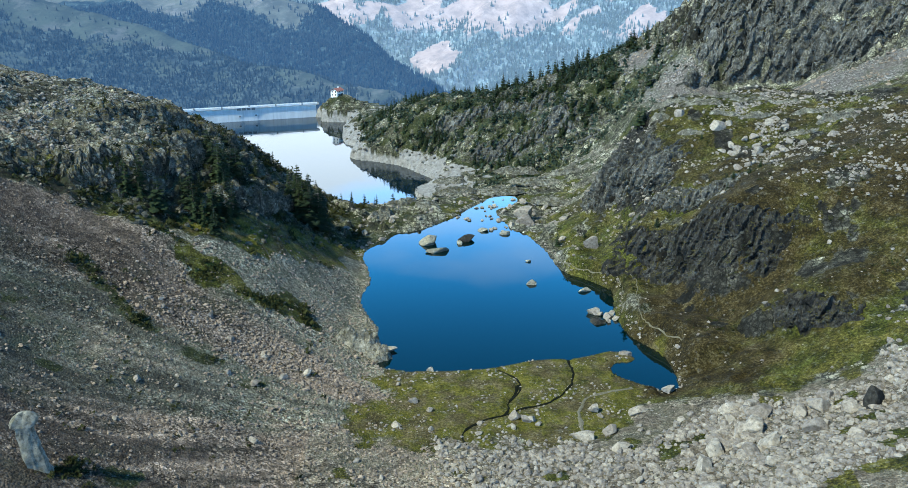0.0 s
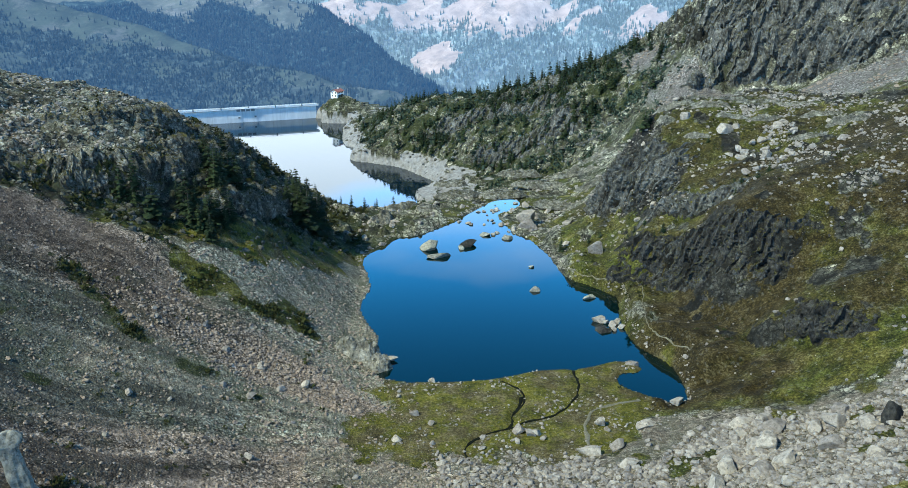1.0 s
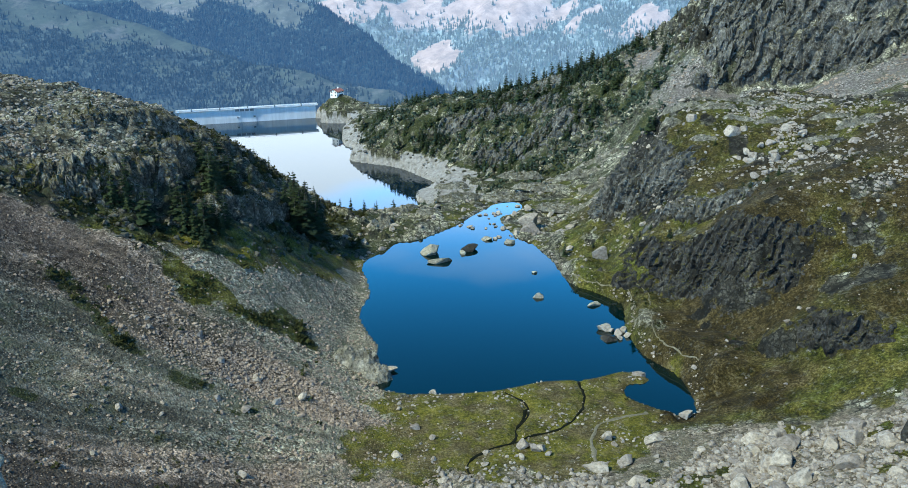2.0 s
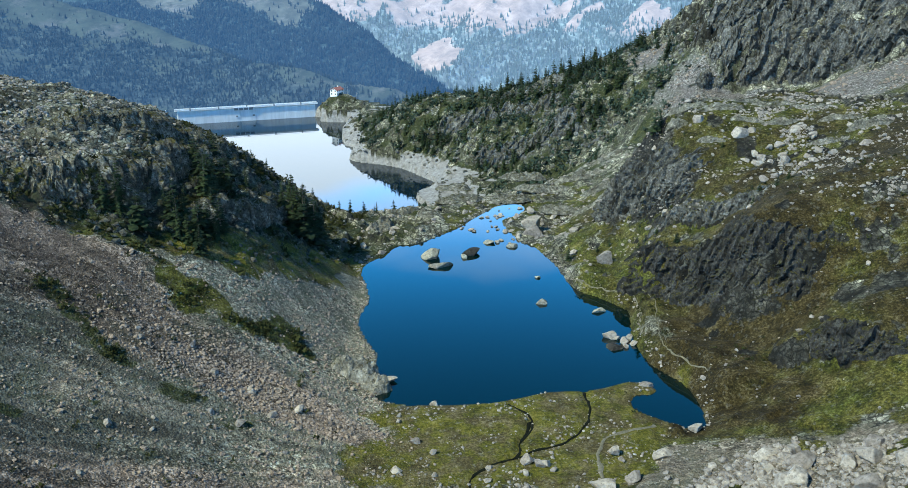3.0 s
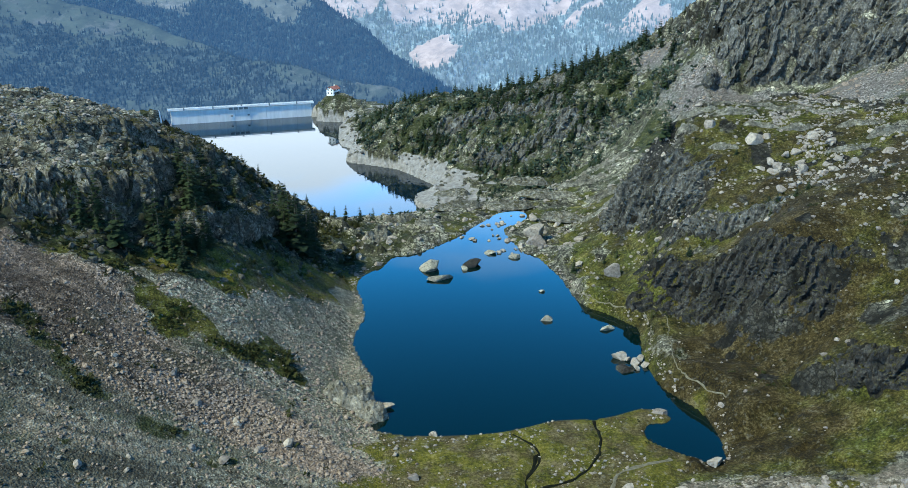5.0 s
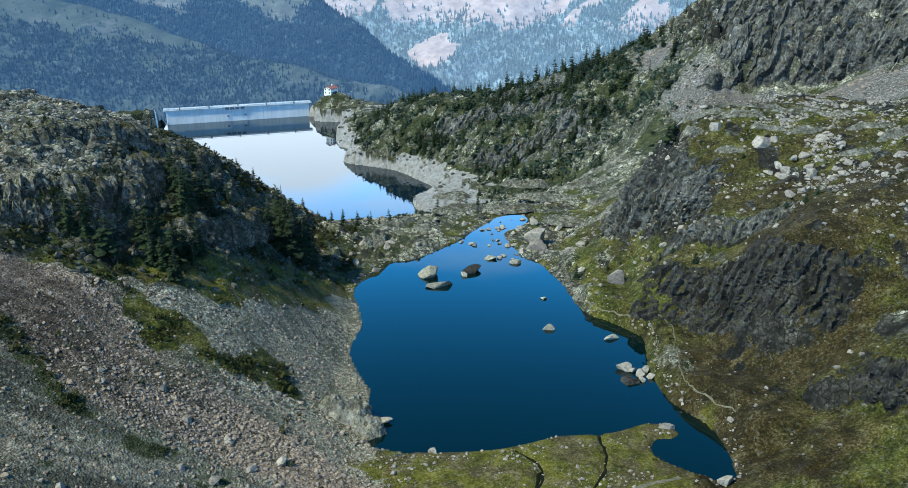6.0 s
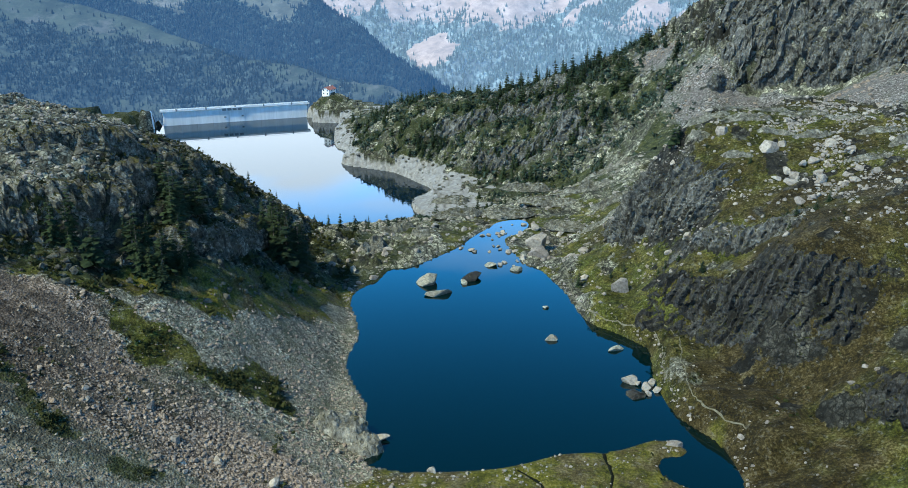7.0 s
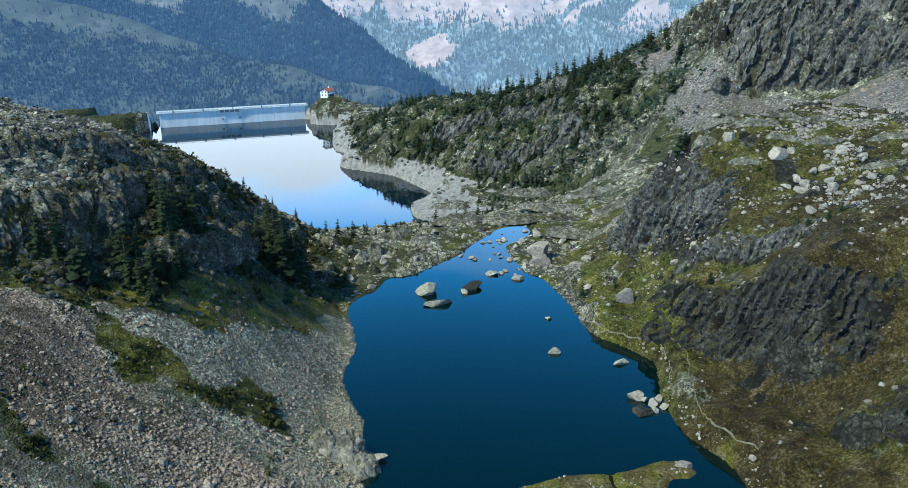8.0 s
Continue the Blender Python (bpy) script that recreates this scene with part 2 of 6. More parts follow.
def beside(line, x, y):
    """Signed distance from a line (left of it positive), and how far along it."""
    best, sign, where = np.full(x.shape, 1e9), np.zeros(x.shape), np.zeros(x.shape)
    n = len(line) - 1
    for i in range(n):
        (x0, y0), (x1, y1) = line[i], line[i + 1]
        dx, dy = x1 - x0, y1 - y0
        raw = ((x - x0) * dx + (y - y0) * dy) / (dx * dx + dy * dy)
        t = np.clip(raw, 0, 1)
        d = np.hypot(x - x0 - t * dx, y - y0 - t * dy)
        near = d < best
        best = np.where(near, d, best)
        sign = np.where(near, np.sign(dx * (y - y0) - dy * (x - x0)), sign)
        where = np.where(near, (i + t) / n, where)
    return best * sign, where


def lay_ground(x, y):
    """Height of the ground and what covers it."""
    z = bare_land(np.clip(x, -260, 270), np.clip(y, 20, 760))
    side = np.maximum(np.abs(x) - 255, 0)
    z = z + 0.35 * np.minimum(side, 500) * smooth(0, 60, side) * (1 - smooth(360, 480, y))
    z = z * (1 - smooth(740, 980, y)) + (-300 + 10 * fbm(x, y, 300, 3, 4)) * smooth(740, 980, y)
    z = z - 160 * smooth(-3, 16, y - 690 - 0.345 * (x + 222)) * smooth(-98, -107, x) * smooth(-262, -240, x)
    gy, gx = np.gradient(z, GY, GX)
    steep = np.hypot(gx, gy)
    n1, n2 = fbm(x, y, 40, 4, 21), fbm(x, y, 12, 4, 31)
    west = x < -8
    # where the knoll ends and the scree begins
    foot = np.interp(x, [-140, -100, -79, -70, -58, -46, -36, -25], [165, 186, 194, 195, 200, 210, 232, 262])
    scree = smooth(6, -3, y - foot - 5 * n1) * smooth(-6, -14, x - 0.35 * np.maximum(178 - y, 0)) * (x < 20)
    knoll = west * (1 - smooth(6, -3, y - foot)) * smooth(400, 330, y)
    meadow = smooth(3.2, 1.8, z + 1.2 * n2) * smooth(140, 150, y + 8 * n2) * smooth(192, 186, y) * smooth(-19, -6, x + 13 * n2 + 0.25 * np.maximum(165 - y, 0)) * smooth(48, 40, x + 0.5 * (165 - y))
    fore = smooth(20, 34, x + 0.55 * (150 - y) + 6 * n2) * smooth(164, 152, y + 0.45 * np.clip(x - 50, 0, 40) + 6 * n2) * (1 - meadow)
    fore = np.maximum(fore, smooth(150, 140, y + 8 * n2) * (x > -25) * (x < 140))
    east = smooth(34, 44, x + 0.2 * np.maximum(y - 240, 0) * 0) * smooth(345, 325, y) * (1 - fore) * smooth(120, 150, y)
    hollow = smooth(325, 350, y) * (x > 60) * smooth(700, 600, y)
    sill = smooth(262, 280, y) * smooth(460, 400, y) * (np.abs(x - 10) < 75) * (1 - east)
    back_scree = smooth(95, 125, x) * smooth(335, 360, y) * smooth(1.0, 0.78, steep + 0.3 * n1) * smooth(475, 450, y + 6 * n2)
    back_scree = np.maximum(back_scree, smooth(16, 8, np.hypot((x - 118) / 1.0, (y - 508) / 1.6) + 8 * n2))
    ridge = smooth(430, 470, y) * smooth(900, 760, y) * (x > -110) * (1 - back_scree)
    # relief
    n3 = fbm(x, y, 6, 3, 61)
    rock = np.clip(knoll * smooth(-0.05, 0.25, 0.35 * n1 + 0.45 * n2 + 0.8 * n3 + 0.25 * (steep - 0.7) + 0.4 * smooth(24, 36, z)), 0, 1)
    cliff = smooth(0.75, 1.1, steep + 0.25 * n2)
    rough = ridged(x, y, 16, 5, 3)
    fine = ridged(x, y, 4.5, 3, 9)
    buttress = 3.2 * (ridged(x, y, 9, 3, 17) - 0.5) + 1.4 * n2
    crag = np.zeros_like(x)
    for tall_cliff, line in CLIFFS:
        s, u = beside(line, x, y)
        s = s + buttress * (0.6 + tall_cliff / 14)
        wide = 5 + 0.5 * tall_cliff
        ends = np.clip(4 * u * (1 - u), 0, 1) ** 0.5
        z = z + 0.5 * tall_cliff * ends * np.tanh(s / 0.9) * np.exp(-np.abs(s) / wide)
        crag = np.maximum(crag, ends * smooth(0.45 * tall_cliff, 0.1 * tall_cliff, np.abs(s + 0.1 * tall_cliff)))
    heights = smooth(38, 44, z + 6 * n2 - 0.25 * np.maximum(x - 175, 0)) * (x > 118) * smooth(365, 385, y + 0.8 * (x - 185)) * smooth(0.4, 0.6, steep + 0.2 * n2)
    back_scree = back_scree * (1 - heights)
    rock = np.maximum(rock, east * np.maximum(crag, smooth(0.30, 0.52, n1 * 0.6 + n2 + 0.3 * smooth(262, 282, y) * smooth(60, 70, x))))
    rock = np.maximum(rock, heights)
    rock = np.maximum(rock, sill * smooth(-0.25, 0.1, n2 + 0.4 * n1))
    rock = np.maximum(rock, ridge * smooth(-0.1, 0.25, n2 + 0.4 * n1))
    rock = np.maximum(rock, hollow * smooth(0.8, 1.0, steep + 0.3 * n2))
    lift = rock * (1.5 * (rough - 0.45) + 0.7 * (fine - 0.45)) * (1 + 1.0 * smooth(420, 480, y) + 0.7 * crag + 1.6 * heights)
    step_n = 0.5 * n2 + 0.6 * n1 + (0.16 + 0.26 * crag + 0.3 * heights) * fine
    tall = 2.6 + 2.0 * heights + 1.4 * knoll
    stair = z / tall + step_n
    t = stair - np.floor(stair)
    ledge = (np.floor(stair) + smooth(0.60, 0.97, t) - step_n) * tall
    keep = np.clip(0.25 * crag + 0.5 * heights + 0.6 * rock * (knoll + ridge + 0.6 * sill), 0, 0.9)
    z = z * (1 - keep) + ledge * keep
    wx, wy = x + 1.3 * gnoise(x / 2.5, y / 2.5, 91), y + 1.3 * gnoise(x / 2.5, y / 2.5, 92)
    b_big, b_mid, b_small = blocks(wx, wy, 11, 1), blocks(wx, 0.8 * wy, 5.2, 2), blocks(wx, wy, 2.3, 3)
    lift = lift + rock * (1.5 * (b_mid - 0.5) + 0.8 * (b_small - 0.5)) + crag * (3.2 * (b_mid - 0.5) + 2.4 * (b_small - 0.5))
    lift = lift + heights * (6.0 * (b_big - 0.5) + 3.0 * (b_mid - 0.5) + 7.0 * (ridged(x, y, 30, 3, 19) - 0.5))
    tone = 0.45 * b_mid + 0.35 * b_small + 0.2 * b_big
    z = z + lift + (1 - meadow) * (0.5 * n2 + 0.12 * fine) * (1 + smooth(400, 480, y))
    z = z + knoll * 1.6 * n2 + east * (1 - rock) * 0.5 * n2
    z = z + fore * 0.5 * fine
    z = np.where(meadow > 0, z * (1 - meadow) + meadow * np.clip(0.55 + 0.35 * n2 + 0.12 * fine, 0.25, 3), z)
    # the two waters
    d1 = away(TARN_LINE, x, y, True)
    in1 = inside(TARN_LINE, x, y)
    bank = 0.12 + 0.16 * np.minimum(d1, 30)
    near1 = smooth(np.where(x > 38, 3.0, 12.0), 1, d1) * (y < 318)
    z = np.where(in1, -np.minimum(0.25 + 0.30 * d1, 7.0), z * (1 - near1) + np.maximum(np.minimum(z, bank + 4 * (steep + 0.1) * np.minimum(d1, 12) * 0.4), bank) * near1)
    lip = smooth(36, 39, x) * smooth(171, 177, y) * smooth(262, 248, y) * np.where(y < 196, smooth(47, 48.5, x), 1.0) * ~in1
    z = np.where(lip > 0, np.maximum(z, lip * np.minimum(0.3 + 1.3 * d1, 4.6 + 2.0 * smooth(202, 188, y) + 0.9 * n3 + 0.8 * n2)), z)
    d2 = away(RES_LINE, x, y, True)
    in2 = inside(RES_LINE, x, y)
    z = np.where(in2, RES_Z - np.minimum(0.4 + 0.4 * d2, 20), np.where((d2 < 60) & (x > -236) & ((y - 690 - 0.345 * (x + 222) < -3) | (x > -98)), np.maximum(z, RES_Z + 0.3 + 0.22 * np.minimum(d2, 25)), z))
    z = z + (17 + 5 * n2 + 3 * n3) * smooth(-205, -214, x) * smooth(655, 685, y) * smooth(735, 715, y) * ~in2
    low = smooth(-204, -210, x) * smooth(590, 640, y) * ~in2
    z = z * (1 - low) + low * np.minimum(z, -27 + 4 * n2 + 3 * n3 - 0.05 * np.maximum(-215 - x, 0))
    bare = smooth(10.0, 7.5, z - RES_Z + 3 * n2) * (y > 420) * (y < 745) * (d2 < 60) * (x > -125)
    gy, gx = np.gradient(z, GY, GX)
    wall = np.hypot(gx, gy)
    face = smooth(0.85, 1.5, wall) * (east + knoll + ridge + hollow + sill > 0.3) * (1 - smooth(0.3, 0.6, scree))
    face = face * (1 - smooth(0, 0.4, lip) * smooth(9, 6, d1))
    shelf = smooth(0.75, 0.45, wall) * np.clip(crag + 0.5 * knoll, 0, 1)
    rock = np.clip(np.maximum(rock * (1 - 0.75 * shelf), face), 0, 1) * (1 - 0.85 * smooth(36, 42, x) * smooth(14, 9, d1) * (y < 262)) * (1 - east * smooth(176, 168, y) * smooth(82, 76, x))
    for line in STREAMS:
        z = z - 0.4 * smooth(1.3, 0.5, away(line, x, y)) * ~in1
    grass = np.clip(meadow + east * (1 - rock) * smooth(-0.75, -0.2, n2 + n1 * 0.5), 0, 1)
    grass = np.maximum(grass, knoll * (1 - rock) * 0.9)
    strip = 0.8 * smooth(7.0, 1.0, away([(-92, 206), (-80, 202), (-66, 197), (-52, 193), (-44, 190), (-35, 195)], x, y) + 7 * n2)
    strip = np.maximum(strip, smooth(8, 3, away([(-60, 204), (-50, 212), (-41, 226), (-33, 244), (-27, 258)], x, y) + 5 * n2))
    grass = np.maximum(grass, strip)
    # grass at the knoll's foot, coloured brighter in place of missing light
    lawn = smooth(9, 3, away([(-58, 207), (-48, 215), (-40, 228), (-33, 244), (-27, 258)], x, y) + 7 * n2)
    grass = np.maximum(grass, lawn)
    streak = smooth(2.2, 0.5, away([(-80, 177), (-73, 171.5), (-66, 167), (-60, 163)], x, y) + 3 * n2)
    for px, py, pr in ((-60.5, 150, 3.6), (-51, 114, 4.5), (-79, 156, 3.2), (-85, 146, 5.0), (-47, 160, 3.0), (-38, 158, 3.0), (-70, 140, 3.0)):
        streak = np.maximum(streak, smooth(pr, 0.3 * pr, np.hypot(0.7 * (x - px) - 0.3 * (y - py), y - py) + 4 * n2))
    grass = np.maximum(grass, 0.6 * streak)
    grass = np.maximum(grass, sill * (1 - rock) * 0.85)
    grass = np.maximum(grass, ridge * (1 - rock) * 0.9)
    grass = np.maximum(grass, hollow * (1 - rock) * 0.8) * (1 - back_scree)
    grass = np.maximum(grass, fore * smooth(0.22, 0.42, n2 + 0.3 * n1) * 0.9) * (1 - bare)
    dry = np.clip(east * (0.40 + 0.3 * smooth(245, 222, y) + 0.5 * smooth(-0.2, 0.3, n1 + 0.012 * (x - 70))) * smooth(36, 50, x) + 0.33 * meadow + 0.3 * ridge + 0.3 * strip, 0, 1)
    # dark crags, plus a darker face and lower side on the knoll
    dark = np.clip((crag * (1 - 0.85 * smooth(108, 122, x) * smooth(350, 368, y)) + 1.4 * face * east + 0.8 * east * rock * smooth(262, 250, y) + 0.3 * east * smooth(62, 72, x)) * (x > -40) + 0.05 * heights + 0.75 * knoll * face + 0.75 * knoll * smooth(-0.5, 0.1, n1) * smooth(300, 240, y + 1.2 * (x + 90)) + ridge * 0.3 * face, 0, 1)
    # heath cover; on the knoll it also carries the shade of the slope
    heath = np.clip(knoll + streak + ridge + 0.6 * hollow + 0.3 * sill, 0, 1) * (1 - 0.9 * heights) * (1 - 0.3 * strip) * (1 - 0.85 * lawn)
    crown = knoll * smooth(41, 46, z + 4 * n2) * smooth(-70, -76, x + 8 * n1)
    grass, heath, dark = grass * (1 - 0.75 * crown), heath * (1 - 0.8 * crown), dark * (1 - 0.85 * crown)
    dry = dry * (1 - 0.35 * east * smooth(236, 252, y)) * (1 - 0.6 * east * smooth(165, 158, y - 0.2 * (x - 60) + 7 * n2)) + 0.35 * meadow * smooth(-0.05, 0.3, n2 + 0.5 * n1)
    bank_gravel = smooth(5.5, 3.0, np.hypot((x - 51.5) / 0.8, (y - 206) / 1.7) + 3 * n2) * ~in1
    grass = grass * (1 - 0.6 * bank_gravel)
    loose = np.clip(np.maximum.reduce([scree * (1 - 0.9 * strip), fore, 1.3 * back_scree, bank_gravel, 0.35 * crown]), 0, 1.5)
    heath = np.maximum(heath, 1.6 * smooth(-212, -225, x) * (y > 600))
    grass = np.maximum(grass, smooth(-212, -225, x) * (y > 600))
    # stripes of stone down the fall line of the scree fan
    fan, far = np.arctan2(y - 158, 2 - x), np.hypot(x - 2, y - 158)
    fan = fan + 0.10 * fbm(x, y, 28, 3, 121)
    stripe = fbm(fan * 60, far * 0.10, 4.0, 4, 123, 0.6)
    purple = np.clip(smooth(0.06, 0.17, fan) * smooth(0.62, 0.42, fan) + smooth(-0.28, -0.48, fan), 0, 1)
    band = np.clip(0.15 + 0.7 * purple + 0.5 * stripe, 0, 1) * (1 - back_scree) + 0.42 * back_scree
    # besides the stripes: darker far up the fan, lighter near the shore
    stripe = np.clip(0.5 + (0.8 * stripe - 0.36 * smooth(42, 74, far) * smooth(0.5, 0.3, fan) + 0.3 * smooth(48, 22, far) + 0.28 * smooth(0.45, 0.7, fan)) * scree, 0, 1)
    band = np.where(fore > 0.1, 0.5, band)
    return z, grass, dry, loose, bare, dark, heath, tone, {"lush": np.maximum(meadow, lawn), "slate": back_scree, "band": band, "stripe": stripe, "fan": fan, "far": far, "knoll": knoll, "east": east, "fore": fore, "scree": scree, "ridge": ridge, "sill": sill, "rock": rock, "meadow": meadow, "steep": steep, "water": in1 | in2, "shore": d1, "hollow": hollow, "crown": crown, "crag": crag, "heights": heights, "face": face}


ZZ, GRASS, DRY, LOOSE, BARE, DARK, HEATH, TONE, ZONE = lay_ground(XX, YY)


def sample(field, x, y):
    """A field of the ground at places in plan."""
    x, y = np.asarray(x, float), np.asarray(y, float)
    i = np.clip(np.searchsorted(GX, x) - 1, 0, len(GX) - 2)
    j = np.clip(np.searchsorted(GY, y) - 1, 0, len(GY) - 2)
    u, v = (x - GX[i]) / (GX[i + 1] - GX[i]), (y - GY[j]) / (GY[j + 1] - GY[j])
    return (field[j, i] * (1 - u) + field[j, i + 1] * u) * (1 - v) + (field[j + 1, i] * (1 - u) + field[j + 1, i + 1] * u) * v


def ground_z(x, y):
    return float(sample(ZZ, x, y))

# ---- materials ----


def material(name):
    m = bpy.data.materials.new(name)
    m.use_nodes = True
    return m, m.node_tree, m.node_tree.nodes["Principled BSDF"]


class Net:
    """Short names for the nodes of one material."""

    def __init__(self, tree):
        self.t = tree

    def put(self, value, socket):
        if isinstance(value, bpy.types.NodeSocket):
            self.t.links.new(value, socket)
        else:
            socket.default_value = value

    def place(self):
        return self.t.nodes.new("ShaderNodeNewGeometry").outputs["Position"]

    def noise(self, scale, detail=4.0, rough=0.55, vector=None, stretch=None):
        n = self.t.nodes.new("ShaderNodeTexNoise")
        v = vector or self.place()
        if stretch:
            mp = self.t.nodes.new("ShaderNodeMapping")
            mp.inputs["Scale"].default_value = stretch
            self.t.links.new(v, mp.inputs["Vector"])
            v = mp.outputs[0]
        self.t.links.new(v, n.inputs["Vector"])
        n.inputs["Scale"].default_value, n.inputs["Detail"].default_value, n.inputs["Roughness"].default_value = scale, detail, rough
        return n.outputs["Fac"]

    def cells(self, scale, feature="F1", out="Color"):
        n = self.t.nodes.new("ShaderNodeTexVoronoi")
        n.feature = feature
        self.t.links.new(self.place(), n.inputs["Vector"])
        n.inputs["Scale"].default_value = scale
        return n.outputs[out]

    def cracks(self, scale, warp, out="Distance", stretch=(1, 1, 1)):
        """Blocks with wandering joints: the distance to the joint, or a tone for each block."""
        w = self.t.nodes.new("ShaderNodeTexNoise")
        self.t.links.new(self.place(), w.inputs["Vector"])
        w.inputs["Scale"].default_value, w.inputs["Detail"].default_value = scale * 0.9, 3.0
        v = self.t.nodes.new("ShaderNodeVectorMath"); v.operation = "MULTIPLY_ADD"
        v.inputs[1].default_value = (warp, warp, warp)
        self.t.links.new(w.outputs["Color"], v.inputs[0]); self.t.links.new(self.place(), v.inputs[2])
        mp = self.t.nodes.new("ShaderNodeMapping")
        mp.inputs["Scale"].default_value = stretch
        self.t.links.new(v.outputs[0], mp.inputs["Vector"])
        n = self.t.nodes.new("ShaderNodeTexVoronoi")
        n.feature = "DISTANCE_TO_EDGE" if out == "Distance" else "F1"
        n.inputs["Scale"].default_value = scale
        self.t.links.new(mp.outputs[0], n.inputs["Vector"])
        if out == "Distance":
            return n.outputs["Distance"]
        sp = self.t.nodes.new("ShaderNodeSeparateColor")
        self.t.links.new(n.outputs["Color"], sp.inputs[0])
        return sp.outputs[0]

    def attr(self, name):
        n = self.t.nodes.new("ShaderNodeAttribute")
        n.attribute_name = name
        return n.outputs["Fac"]

    def math(self, op, a, b=0.0, c=0.0):
        n = self.t.nodes.new("ShaderNodeMath")
        n.operation = op
        for value, socket in zip((a, b, c), n.inputs):
            self.put(value, socket)
        return n.outputs[0]

    def ramp(self, fac, *stops):
        n = self.t.nodes.new("ShaderNodeValToRGB")
        e = n.color_ramp.elements
        while len(e) < len(stops):
            e.new(0.5)
        for el, (p, c) in zip(e, stops):
            el.position, el.color = p, (*c, 1) if len(c) == 3 else c
        self.t.links.new(fac, n.inputs[0])
        return n.outputs["Color"]

    def step(self, v, lo, hi):
        n = self.t.nodes.new("ShaderNodeMapRange")
        n.interpolation_type = "SMOOTHSTEP"
        self.put(v, n.inputs["Value"])
        n.inputs["From Min"].default_value, n.inputs["From Max"].default_value = lo, hi
        return n.outputs[0]

    def mix(self, fac, a, b, how="MIX"):
        n = self.t.nodes.new("ShaderNodeMix")
        n.data_type, n.blend_type = "RGBA", how
        self.put(fac, n.inputs["Factor"])
        for value, key in ((a, "A"), (b, "B")):
            sock = n.inputs[6 if key == "A" else 7]
            self.put((*value, 1) if isinstance(value, tuple) and len(value) == 3 else value, sock)
        return n.outputs[2]

    def bump(self, height, strength, distance, normal=None):
        n = self.t.nodes.new("ShaderNodeBump")
        n.inputs["Strength"].default_value, n.inputs["Distance"].default_value = strength, distance
        self.t.links.new(height, n.inputs["Height"])
        if normal:
            self.t.links.new(normal, n.inputs["Normal"])
        return n.outputs[0]

    def random(self):
        return self.t.nodes.new("ShaderNodeObjectInfo").outputs["Random"]

    def island(self):
        return self.t.nodes.new("ShaderNodeNewGeometry").outputs["Random Per Island"]


def rock_colour(n):
    big = n.noise(0.07, 5, 0.6)
    run = n.noise(0.35, 6, 0.7, stretch=(1.4, 1.4, 0.45))
    mid = n.math("ADD", n.math("MULTIPLY", n.noise(1.0, 9, 0.8), 0.75), n.math("ADD", n.math("MULTIPLY", run, 0.15), n.math("MULTIPLY_ADD", n.attr("tone"), 0.34, -0.08)))
    c = n.ramp(mid, (0.36, (0.03, 0.03, 0.025)), (0.47, (0.095, 0.096, 0.08)), (0.56, (0.21, 0.21, 0.18)), (0.7, (0.42, 0.41, 0.37)))
    c = n.mix(n.step(big, 0.5, 0.62), c, (0.66, 0.66, 0.64), "MULTIPLY")
    # black lichen and seepage on the crags; the dark mask also covers the knoll's face and lower side
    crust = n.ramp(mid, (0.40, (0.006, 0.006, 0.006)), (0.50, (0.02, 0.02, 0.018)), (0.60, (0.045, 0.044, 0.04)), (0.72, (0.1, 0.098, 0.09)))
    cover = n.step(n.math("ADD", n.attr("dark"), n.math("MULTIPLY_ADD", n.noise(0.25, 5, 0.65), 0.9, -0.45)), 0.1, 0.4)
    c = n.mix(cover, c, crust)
    seam = n.step(n.noise(1.3, 8, 0.8, stretch=(1.0, 1.0, 0.6)), 0.46, 0.40)
    c = n.mix(seam, c, n.mix(1.0, c, (0.25, 0.25, 0.25), "MULTIPLY"))
    # jointed blocks, each with a tone of its own
    for scale, warp, width, stretch in ((0.28, 2.4, 0.10, (1.2, 1.2, 1.0)), (0.8, 0.9, 0.09, (1.0, 1.0, 1.5))):
        block = n.cracks(scale, warp, "Color", stretch)
        c = n.mix(1.0, c, n.ramp(block, (0.0, (0.55, 0.54, 0.5)), (0.6, (1.0, 0.99, 0.93)), (1.0, (1.55, 1.52, 1.4))), "MULTIPLY")
        joint = n.step(n.cracks(scale, warp, "Distance", stretch), width, 0.0)
        c = n.mix(n.math("MULTIPLY", joint, 0.85), c, (0.008, 0.008, 0.007))
    # olive lichen and moss on the rocks among heath
    moss = n.math("MULTIPLY", n.step(n.noise(0.45, 7, 0.75), 0.42, 0.62), n.math("MULTIPLY", n.attr("heath"), 0.6))
    return n.mix(moss, c, (0.062, 0.068, 0.032))


